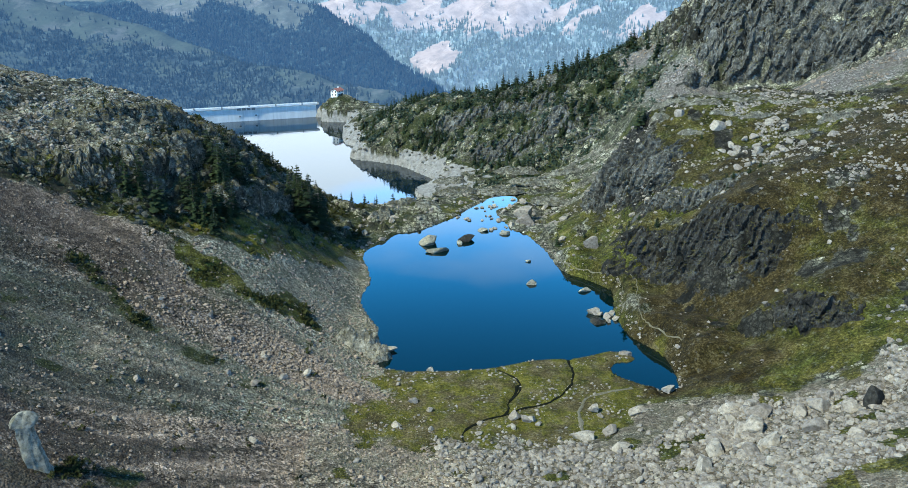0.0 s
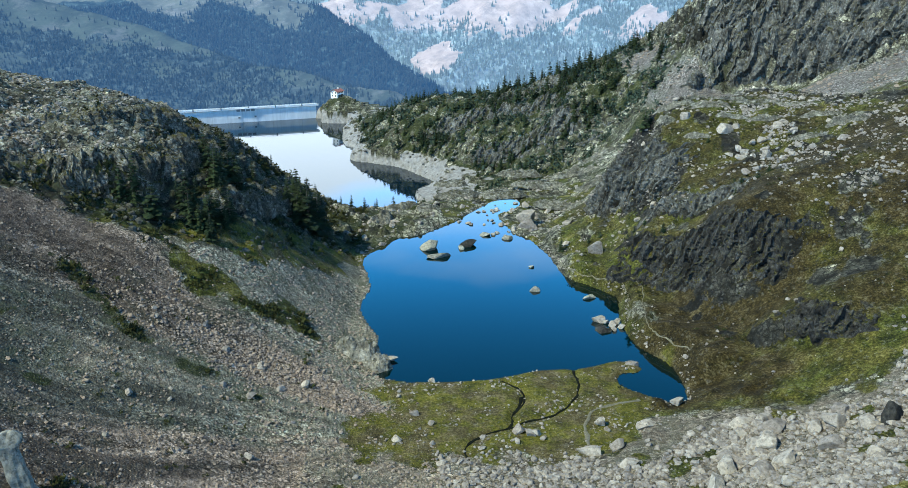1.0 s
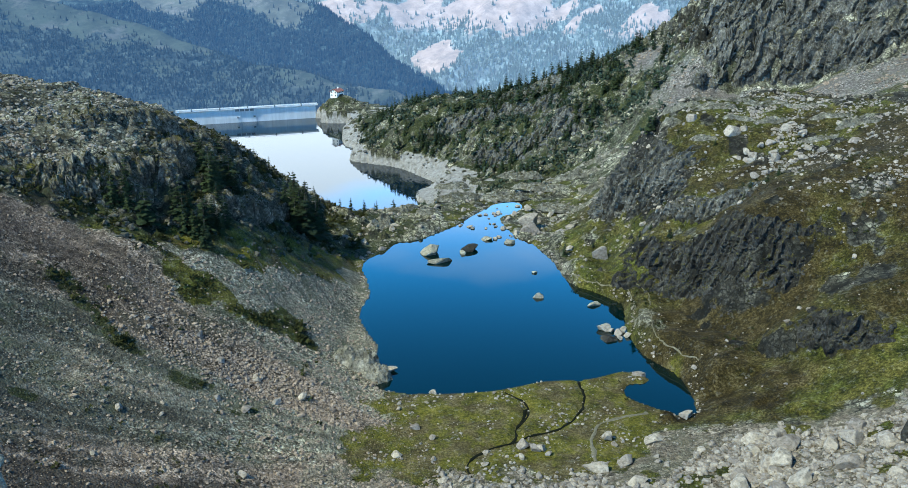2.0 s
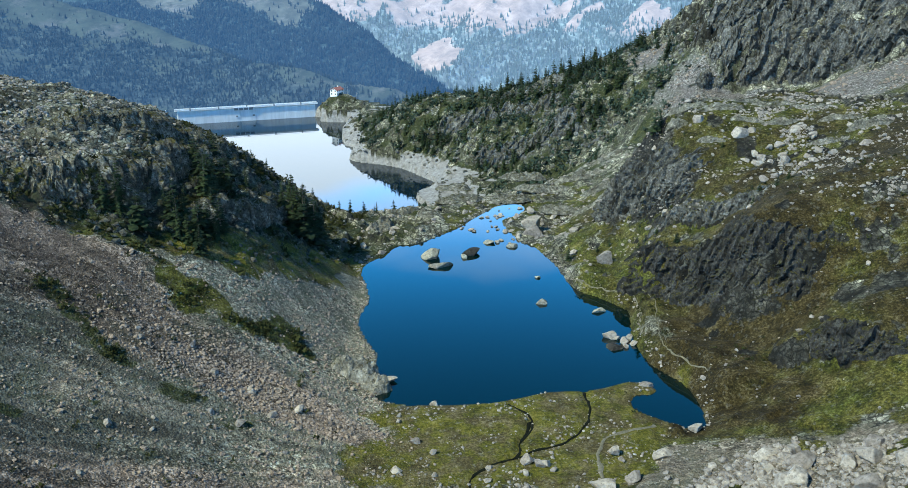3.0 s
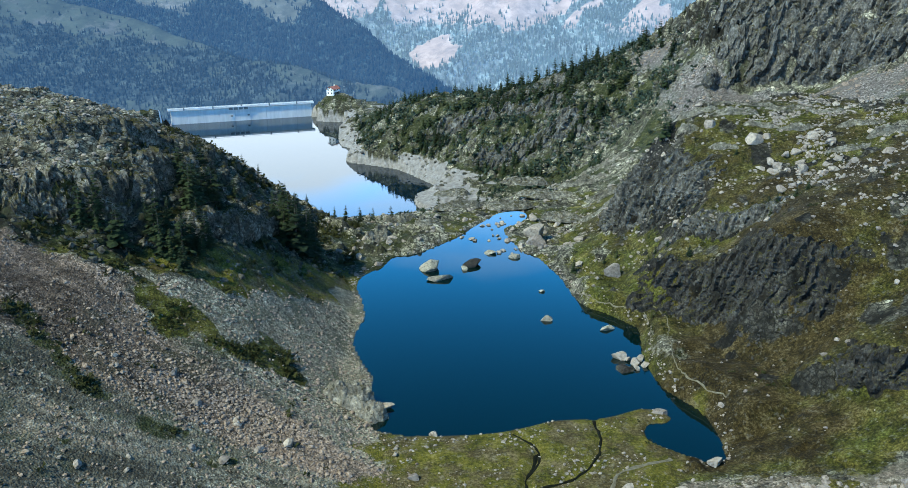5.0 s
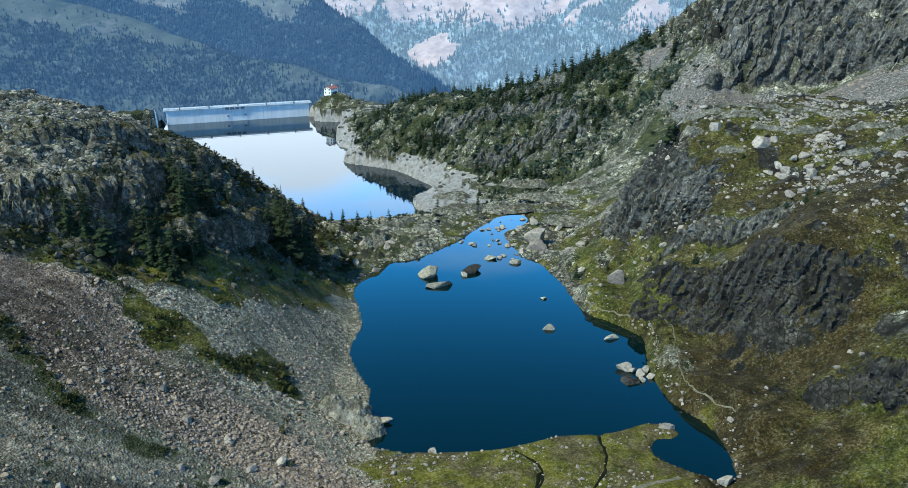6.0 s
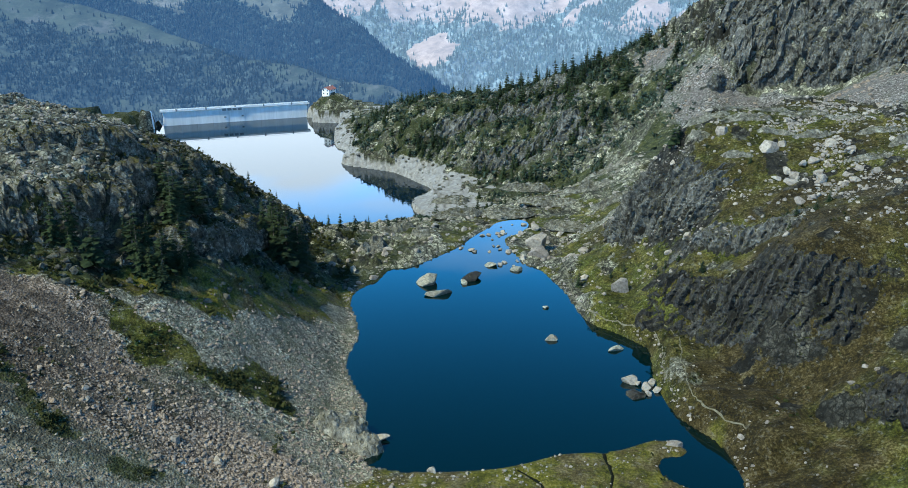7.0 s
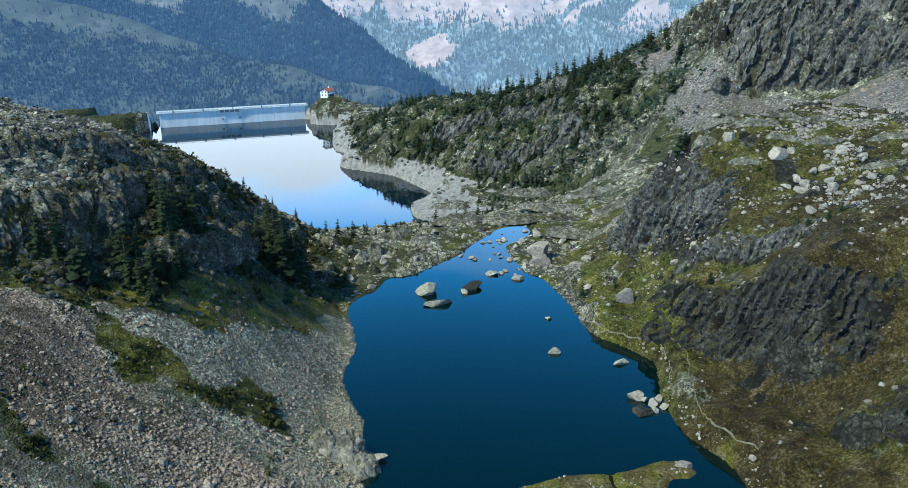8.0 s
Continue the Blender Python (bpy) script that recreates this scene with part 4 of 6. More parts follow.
x, y = scatter(2600, -14, 48, 143, 186, lambda x, y: sample(ZONE["meadow"], x, y) * patchy(x, y, 9, 46), 19)
rubble("meadow_stones", x, y, sizes(len(x), 0.12, 0.5, 3.0, 20), SMALL, GRANITE_LOOSE, 21, "small pale stones lying in the wet meadow", "stones")
x, y = scatter(9000, 60, 230, 335, 520, lambda x, y: sample(LOOSE, x, y) * patchy(x, y, 18, 47), 22)
rubble("far_scree_stones", x, y, sizes(len(x), 0.3, 1.2, 3.0, 23), SMALL, SCREE_STONE, 24, "scree blocks below the crags", "stones")
x, y = scatter(6000, -100, 130, 440, 760, lambda x, y: sample(ZONE["ridge"], x, y) * patchy(x, y, 14, 48), 25)
rubble("ridge_blocks", x, y, sizes(len(x), 0.4, 2.0, 2.5, 26), SMALL, KNOLL_STONE, 27, "rounded rock outcrops on the wooded ridge", "stones")

x, y = scatter(9000, 48, 96, 196, 292, lambda x, y: np.clip(sample(ZONE["crag"], x, y) + sample(ZONE["face"], x, y), 0, 1) * (0.4 + 0.6 * patchy(x, y, 6, 71)) * (x > 50), 30)
rubble("crag_blocks", x, y, sizes(len(x), 0.15, 0.75, 3.0, 31), SMALL, CRAG_STONE, 32, "dark broken blocks of the crags on the hill", "rock", 0.6, 0.9)
x, y = scatter(8000, 118, 260, 370, 520, lambda x, y: sample(ZONE["heights"], x, y) * (0.35 + 0.65 * patchy(x, y, 12, 72)), 33)
rubble("high_crag_blocks", x, y, sizes(len(x), 0.3, 1.3, 3.0, 34), SMALL, HEIGHT_STONE, 35, "fractured grey blocks of the high crags", "rock", 0.55, 0.9)
x, y = scatter(14000, -115, -30, 192, 330, lambda x, y: sample(ZONE["knoll"], x, y) * np.clip(sample(ZONE["rock"], x, y) + sample(ZONE["face"], x, y), 0, 1) * (0.3 + 0.7 * patchy(x, y, 8, 73)), 36)
rubble("knoll_blocks", x, y, sizes(len(x), 0.15, 0.9, 3.0, 37), SMALL, KNOLL_STONE, 38, "fractured lichened blocks of the knoll", "rock", 0.5, 0.8)
x, y = scatter(14000, -60, 130, 455, 640, lambda x, y: sample(ZONE["ridge"], x, y) * sample(ZONE["face"], x, y), 39)
rubble("ridge_crag_blocks", x, y, sizes(len(x), 0.4, 1.6, 3.0, 40), SMALL, HEIGHT_STONE, 41, "fractured blocks of the ridge's crags", "rock", 0.5, 0.8)



def rock_face_material(name, low, mid, high, lichen, turf=0.22):
    """Bare rock in the open: weathered grey, dark in its seams, with crusts of lichen."""
    m, tree, bsdf = material(name)
    n = Net(tree)
    v = n.math("ADD", n.math("MULTIPLY", n.noise(0.9, 9, 0.75), 0.7), n.math("MULTIPLY", n.noise(0.16, 5, 0.6), 0.3))
    c = n.ramp(v, (0.36, low), (0.5, mid), (0.66, high))
    block = n.cracks(0.5, 1.5, "Color", (1.0, 1.0, 1.3))
    c = n.mix(1.0, c, n.ramp(block, (0.0, (0.7, 0.7, 0.7)), (1.0, (1.3, 1.29, 1.26))), "MULTIPLY")
    c = n.mix(n.math("MULTIPLY", n.step(n.noise(0.35, 6, 0.7), 0.52, 0.64), lichen), c, (0.085, 0.082, 0.04))
    seep = n.step(n.noise(0.5, 5, 0.65, stretch=(1.3, 1.3, 0.18)), 0.56, 0.68)
    c = n.mix(n.math("MULTIPLY", seep, 0.7), c, low)
    grain = n.noise(2.2, 7, 0.8, stretch=(1.0, 1.0, 0.5))
    c = n.mix(n.step(grain, 0.47, 0.38), c, n.mix(1.0, c, (0.3, 0.3, 0.3), "MULTIPLY"))
    c = n.mix(n.step(grain, 0.55, 0.64), c, n.mix(1.0, c, (1.7, 1.68, 1.6), "MULTIPLY"))
    up = tree.nodes.new("ShaderNodeSeparateXYZ")
    tree.links.new(tree.nodes.new("ShaderNodeNewGeometry").outputs["True Normal"], up.inputs[0])
    ledge = n.step(n.math("ADD", up.outputs["Z"], n.math("MULTIPLY_ADD", n.noise(0.4, 6, 0.7), 1.6, -0.8)), 1.0 - turf, 1.12 - turf)
    c = n.mix(ledge, c, n.ramp(grain, (0.38, (0.014, 0.014, 0.005)), (0.52, (0.05, 0.046, 0.014)), (0.66, (0.12, 0.105, 0.04))))
    tree.links.new(c, bsdf.inputs["Base Color"])
    bsdf.inputs["Roughness"].default_value = 0.9
    bsdf.inputs["Specular IOR Level"].default_value = 0.2
    b = n.bump(n.noise(1.4, 7, 0.78, stretch=(1.2, 1.2, 0.6)), 1.0, 0.5)
    tree.links.new(b, bsdf.inputs["Normal"])
    return m


FACE_DARK = rock_face_material("dark_crag_face", (0.008, 0.008, 0.008), (0.034, 0.033, 0.030), (0.125, 0.12, 0.108), 0.3)
FACE_GREY = rock_face_material("grey_crag_face", (0.018, 0.018, 0.017), (0.086, 0.085, 0.077), (0.26, 0.252, 0.225), 0.3)
FACE_PALE = rock_face_material("lichened_crag_face", (0.016, 0.016, 0.013), (0.085, 0.082, 0.067), (0.33, 0.315, 0.265), 0.5, 0.36)


def crag(line, up, down, step, depth, cell, mat, seed, label, lean=0.35, bury=0.55):
    """A broken rock face laid on the slope along a line (uphill on its left): ribs, ledges and jutting blocks."""
    line = rounded(line, False, step)
    c = np.array(line)
    t = np.gradient(c, axis=0)
    t /= np.linalg.norm(t, axis=1)[:, None]
    for _ in range(30):
        t[1:-1] = (t[:-2] + t[1:-1] * 2 + t[2:]) / 4
    nx, ny = -t[:, 1], t[:, 0]
    u = np.r_[0, np.cumsum(np.linalg.norm(np.diff(c, axis=0), axis=1))]
    s = np.linspace(up, -down, int((up + down) / 0.15))
    px, py = c[:, :1] + nx[:, None] * s, c[:, 1:] + ny[:, None] * s
    pz = sample(ZZ, px, py)
    arc = np.concatenate([np.zeros((len(c), 1)), np.cumsum(np.hypot(np.diff(s)[None], np.diff(pz, axis=1)), axis=1)], 1)
    rows = int(np.median(arc[:, -1]) / step)
    q = np.linspace(0, 1, rows)
    ss = np.stack([np.interp(q * a[-1], a, s) for a in arc])
    zz = np.stack([np.interp(q * a[-1], a, z) for a, z in zip(arc, pz)])
    v = q[None] * np.median(arc[:, -1]) * np.ones((len(c), 1))
    uu = u[:, None] * np.ones_like(v)
    # dip of the strata, with wandering joints
    wu, wv = uu + 0.5 * cell * fbm(uu, v, cell * 1.5, 3, seed), v + 0.5 * cell * fbm(uu, v, cell * 1.5, 3, seed + 9)
    du, dv = wu + lean * wv, wv - lean * wu

    def ribs(a, b, period, k):
        ph = a / period + 0.5 * fbm(uu, v, period * 3, 3, k)
        f = ph - np.floor(ph)
        strong = blocks(np.floor(ph) * 3.7 + 0.5, b / (period * 2.2), 1.0, k + 1)
        return (f ** 1.6 - 0.45) * (0.25 + strong)

    relief = 0.9 * ribs(du, dv, cell * 1.3, seed + 1) + 0.32 * ribs(-dv, du, cell * 1.1, seed + 2) + 0.28 * ribs(du + 0.3 * dv, dv, cell * 0.5, seed + 3)
    relief += 0.3 * (blocks(du, 0.6 * dv, cell * 0.5, seed + 4) - 0.5) + 1.2 * fbm(uu, v, cell * 4, 3, seed + 6)
    gully = ridged(uu + 0.25 * v, v * 0.22, cell * 3.0, 3, seed + 7)
    relief -= 0.9 * smooth(0.62, 0.95, gully)
    ends = np.minimum(uu, u[-1] - uu) / (0.14 * u[-1])
    hem = np.minimum(np.minimum(q, 1 - q)[None] / 0.22, ends) + 0.9 * fbm(uu, v, cell * 2.5, 4, seed + 5)
    out = depth * relief * smooth(-0.1, 0.7, hem) + bury * depth * (smooth(0.0, 0.8, hem) * 1.9 - 0.95)
    ds, dz = np.gradient(ss, axis=1), np.gradient(zz, axis=1)
    k = np.hypot(ds, dz) + 1e-6
    ox, oz = dz / k, -ds / k
    ss, zz = ss + ox * out, zz + oz * out
    x, y = c[:, :1] + nx[:, None] * ss, c[:, 1:] + ny[:, None] * ss
    idx = np.arange(x.size).reshape(x.shape)
    faces = np.stack([idx[:-1, :-1], idx[:-1, 1:], idx[1:, 1:], idx[1:, :-1]], -1).reshape(-1, 4)
    hidden = (hem < -0.25).ravel()
    faces = faces[~hidden[faces].all(1)]
    return tagged(new("crag", mesh_of("crag", np.stack([x, y, zz], -1).reshape(-1, 3), faces, mat, False)), label, "crag", kind="structure")


crag([(52, 243), (55, 236), (60, 228), (66, 219), (72, 211), (80, 204), (88, 199)], 5, 8, 0.36, 1.5, 2.2, FACE_DARK, 501, "dark ribbed crag in the flank of the grassy hill")
crag([(58, 304), (55, 292), (56, 280), (61, 270), (67, 262), (76, 254)], 10, 6, 0.36, 1.6, 2.4, FACE_GREY, 511, "steep grey crag at the shoulder of the hill")
crag([(78.5, 183), (79, 177), (81.5, 172), (85, 168), (91, 164)], 3, 3.5, 0.3, 1.4, 1.8, FACE_DARK, 521, "low dark outcrop with an overhanging foot in the grass")
crag([(60, 252), (66, 243), (74, 235), (84, 228)], 3, 4, 0.36, 1.0, 1.8, FACE_GREY, 531, "grey rock ledges above the dark crag")
crag([(124, 452), (136, 446), (150, 447), (165, 438), (178, 424), (190, 405), (206, 384), (220, 366)], 14, 7, 0.75, 3.6, 6.5, FACE_GREY, 541, "high fractured grey crag above the scree", 0.5)
crag([(132, 476), (150, 468), (170, 460), (188, 445), (206, 424), (230, 398)], 14, 12, 0.85, 3.6, 7.0, FACE_GREY, 551, "upper tier of the high grey crags", 0.5)
crag([(146, 500), (165, 488), (188, 475), (212, 456), (245, 420)], 14, 12, 0.9, 3.6, 7.0, FACE_GREY, 561, "topmost tier of the high grey crags", 0.5)
crag([(-104, 198), (-92, 202), (-82, 205), (-74, 213), (-68, 226), (-63, 242), (-60, 256)], 5, 4, 0.36, 1.3, 1.9, FACE_PALE, 571, "pale ledged rock face of the knoll", 0.1, 0.75)
crag([(-66, 208), (-58, 219), (-52, 233), (-49, 250), (-48, 270), (-46, 286)], 3.5, 3.5, 0.36, 1.2, 2.0, FACE_PALE, 581, "lower rock step of the knoll", 0.1, 0.8)
crag([(-98, 216), (-88, 222), (-79, 231), (-73, 246), (-67, 262), (-60, 280)], 3.5, 3.5, 0.36, 1.0, 1.9, FACE_PALE, 591, "upper rock step of the knoll", 0.1, 0.7)
crag([(20, 513), (38, 504), (56, 497), (80, 478)], 6, 7, 0.7, 2.0, 4.0, FACE_GREY, 601, "grey crag in the wooded ridge")
crag([(-10, 561), (25, 546), (50, 529), (80, 506)], 6, 6, 0.75, 2.0, 4.0, FACE_GREY, 611, "long grey crag in the wooded ridge")
crag([(30, 561), (62, 546), (95, 521)], 5, 6, 0.75, 1.8, 4.0, FACE_GREY, 621, "grey crag high on the wooded ridge")

FACE_SLAB = rock_face_material("pale_slab_rock", (0.035, 0.033, 0.027), (0.13, 0.125, 0.102), (0.36, 0.34, 0.285), 0.45, 0.08)

FACE_SHORE = rock_face_material("shore_bedrock", (0.07, 0.066, 0.053), (0.21, 0.197, 0.16), (0.46, 0.43, 0.36), 0.35, 0.0)


def outcrop(x, y, long, wide, high, turn, seed, mat, label, dip=0.25, step=0.3):
    """Bedrock showing through the ground: a low stepped hump, broken along its joints."""
    a = np.arange(-1.15, 1.16, step / long)
    b = np.arange(-1.15, 1.16, step / wide)
    p, q = np.meshgrid(a, b)
    u, v = p * long, q * wide
    r = np.hypot(p, q) + 0.35 * fbm(u, v, 0.5 * (long + wide), 4, seed)
    wu, wv = u + 0.6 * fbm(u, v, 2.5, 3, seed + 1), v + 0.6 * fbm(u, v, 2.5, 3, seed + 2)
    size = max(1.2, 0.45 * wide)
    h = high * smooth(1.0, 0.55, r) * (0.75 + 0.5 * (blocks(0.6 * wu, wv, size, seed + 3) - 0.5) + dip * q)
    h = h + 0.45 * high ** 0.5 * (blocks(0.7 * wu, wv, 0.45 * size, seed + 4) - 0.5) * smooth(1.0, 0.7, r) + 0.15 * fbm(u, v, 0.8, 2, seed + 5)
    c, k = math.cos(radians(turn)), math.sin(radians(turn))
    gx, gy = x + c * u - k * v, y + k * u + c * v
    z = np.maximum(sample(ZZ, gx, gy), -0.6) + h - 0.7 * smooth(0.85, 1.05, r)
    idx = np.arange(p.size).reshape(p.shape)
    faces = np.stack([idx[:-1, :-1], idx[:-1, 1:], idx[1:, 1:], idx[1:, :-1]], -1).reshape(-1, 4)
    faces = faces[(r.ravel() < 1.12)[faces].all(1)]
    return tagged(new("rock_outcrop", mesh_of("rock_outcrop", np.stack([gx, gy, z], -1).reshape(-1, 3), faces, mat, False)), label, "rock", "rock outcrops")


outcrop(-18.5, 188.5, 6.5, 4.0, 4.2, -25, 701, FACE_SHORE, "large lichened slab of bedrock at the shore")
outcrop(-14.2, 184.5, 4.2, 2.6, 2.4, -35, 703, FACE_SHORE, "broken lichened bedrock at the water's edge")
for x, y, long, wide, high, turn in ((78, 288, 7, 2.2, 1.0, -12), (88, 282, 8, 2.0, 1.1, -15), (97, 292, 9, 2.4, 0.9, -8), (86, 292, 6, 1.6, 0.9, -5), (104, 284, 8, 2.0, 1.0, -18), (92, 272, 6, 1.5, 0.9, -20),
                                     (112, 276, 7, 1.8, 0.9, -15), (80, 266, 4.5, 1.6, 1.0, -30), (101, 268, 6, 1.6, 0.8, -10), (116, 262, 7, 1.7, 0.9, -20), (73, 280, 4, 1.8, 1.2, -40), (108, 250, 6, 1.7, 0.9, -25), (120, 252, 7, 1.8, 1.0, -12)):
    outcrop(x, y, long, wide, high, turn, 710 + int(x), FACE_SLAB, "pale flat rock ledge showing through the hilltop grass")
for x, y, long, wide, high, turn in ((8, 338, 9, 4, 1.4, 15), (26, 338, 9, 4.5, 1.5, 5), (42, 352, 12, 4, 1.6, -12), (58, 362, 12, 4, 1.8, -15), (44, 322, 8, 3.4, 1.5, -20), (54, 312, 8, 3, 1.4, -25), (-14, 318, 7, 4, 1.6, 20),
                                     (-20, 292, 6, 4, 2.2, 30), (-4, 305, 6, 3.5, 1.8, 10), (62, 335, 8, 3, 1.6, -20), (70, 378, 12, 4, 1.8, -10), (36, 372, 10, 4, 1.6, -5), (6, 355, 7, 3, 1.3, 0)):
    outcrop(x, y, long, wide, high, turn, 740 + int(y), FACE_SLAB, "smooth pale bedrock hump between the two waters", 0.25, 0.4)

STONE_MESHES = [mesh_of("boulder", v, f, GRANITE, False) for v, f in LARGE]
boulder_count = [0]


def boulder(x, y, size, label="weathered pale grey granite boulder", z=None, turn=0.0, group="boulders", sink=0.3):
    """A single block of the given half lengths."""
    k = boulder_count[0]
    boulder_count[0] += 1
    ob = new("boulder", STONE_MESHES[k % len(STONE_MESHES)])
    zz = ground_z(x, y) if z is None else z
    ob.matrix_world = pose(x, y, zz + size[2] * (1 - 2 * sink), 0, 0, turn) @ Matrix.Diagonal((*size, 1))
    return tagged(ob, label, "boulder", group)


for x, y, sx, sy, sz, turn, label in (
        (-2.7, 268.5, 3.0, 2.4, 2.2, 20, "pale pointed boulder standing in the tarn"),
        (0.0, 260.6, 4.6, 1.8, 1.1, 12, "long flat pale boulder lying in the tarn"),
        (9.8, 271.5, 3.6, 1.9, 1.5, 35, "grassy-topped dark boulder islet in the tarn"),
        (7.4, 269.0, 1.6, 1.2, 0.8, 80, "pale boulder beside the islet in the tarn"),
        (15.8, 282.6, 2.0, 1.4, 0.7, 0, "low boulder in the shallows"),
        (23.0, 278.6, 2.0, 1.3, 0.7, 15, "low boulder in the shallows"),
        (27.0, 231.6, 2.0, 1.2, 1.0, 5, "pale single boulder in open water"),
        (28.3, 250.8, 0.9, 0.6, 0.4, 0, "small boulder awash in the tarn"),
        (41.6, 225.4, 2.1, 0.9, 0.8, 35, "leaning slab at the water's edge")):
    ob = boulder(x, y, (sx * 1.1, sy * 1.1, sz * 1.15), label, 0.0, turn, "boulders in the tarn", 0.33)
    ob.data = ob.data.copy()
    ob.data.materials[0] = DARK_STONE if "dark" in label else MOSSY
for x, y, sx, sy, sz, turn in ((41.5, 209.5, 2.0, 1.5, 1.3, 10), (44.6, 206.8, 1.3, 1.1, 1.1, 60), (43.2, 208.6, 1.0, 0.9, 0.8, 0), (46.0, 208.4, 1.4, 1.0, 1.1, 30),
                               (44.4, 204.4, 1.1, 0.9, 0.7, 80), (46.6, 205.6, 1.0, 0.9, 0.8, 15), (44.4, 184.0, 2.0, 1.2, 0.8, 10)):
    boulder(x, y, (sx, sy, sz), "pale blocks fallen into the shallows", 0.05, turn, "shore blocks", 0.3)
mossy = boulder(41.2, 203.8, (2.3, 2.4, 0.9), "dark mossy boulder awash below pale blocks", 0.05, 40, "shore blocks", 0.3)
mossy.data = mossy.data.copy()
mossy.data.materials[0] = DARK_STONE
for x, y, sx, sy, sz, turn, label in (
        (31.8, 303.0, 4.6, 3.6, 4.0, 30, "large square pale boulder at the outlet"),
        (30.6, 289.0, 3.3, 2.6, 3.0, 10, "blocky boulder above the outlet channel"),
        (47.6, 251.0, 2.6, 1.8, 3.2, 25, "tall egg-shaped pale boulder on the turf"),
        (41.0, 266.0, 1.4, 1.2, 1.2, 0, "pale boulder on the turf"), (40.5, 284.0, 1.6, 1.2, 1.0, 40, "pale boulder on the turf"),
        (45.0, 292.0, 1.9, 1.4, 1.2, 15, "pale boulder on the turf"),
        (88.6, 265.0, 3.6, 2.6, 2.0, 20, "large square boulder on the hilltop"), (91.8, 265.6, 1.3, 1.2, 1.0, 70, "boulder beside a larger one on the hilltop"),
        (79.0, 277.0, 2.0, 1.6, 1.4, 10, "boulder on the hilltop slabs"), (103.0, 262.0, 2.2, 1.8, 1.3, 5, "flat boulder on the hillside"), (105.5, 256.0, 2.2, 1.6, 1.1, 50, "pale boulder on the hillside"),
        (-1.8, 176.3, 1.0, 0.8, 0.9, 0, "round white boulder at the water's edge"), (-5.3, 161.6, 1.1, 0.9, 0.8, 30, "pale boulder in the meadow"),
        (-28.0, 166.6, 1.1, 0.9, 1.1, 20, "upright boulder at the foot of the scree"), (-50.0, 175.0, 1.2, 0.7, 1.0, 60, "angular boulder on the scree"),
        (60.1, 141.0, 3.3, 2.4, 1.9, 12, "big rounded slab in the boulder field"), (66.1, 137.0, 2.3, 1.8, 1.7, 40, "big pale boulder in the boulder field"),
        (57.0, 147.4, 2.5, 1.6, 1.1, 15, "flat slab at the edge of the gravel"), (71.8, 140.8, 1.8, 1.5, 1.3, 0, "pale boulder in the boulder field"),
        (72.6, 132.6, 2.3, 1.9, 1.7, 70, "pale boulder in the boulder field"), (49.7, 164.6, 1.9, 1.1, 1.3, 20, "pointed white boulder at the cove"),
        (41.0, 155.0, 2.5, 1.9, 1.0, 50, "low slab in the gravel"), (28.2, 145.8, 2.6, 1.8, 1.3, 5, "pale boulder at the meadow's edge"), (34.1, 148.0, 1.7, 1.3, 1.3, 30, "pinkish boulder at the meadow's edge"),
        (56.2, 125.6, 2.8, 2.2, 2.0, 60, "big pale boulder in the boulder field"),
        (-11.6, 187.8, 2.2, 1.0, 0.8, 0, "pointed slab reaching into the water")):
    boulder(x, y, (sx, sy, sz), label, None, turn)


for x, y, size, turn, label in (
        (75.5, 130.5, (2.4, 2.0, 3.2), 15, "dark upright block above the boulder field"),):
    ob = boulder(x, y, size, label, None, turn, "dark blocks", 0.36)
    ob.data = ob.data.copy()
    ob.data.materials[0] = DARK_STONE


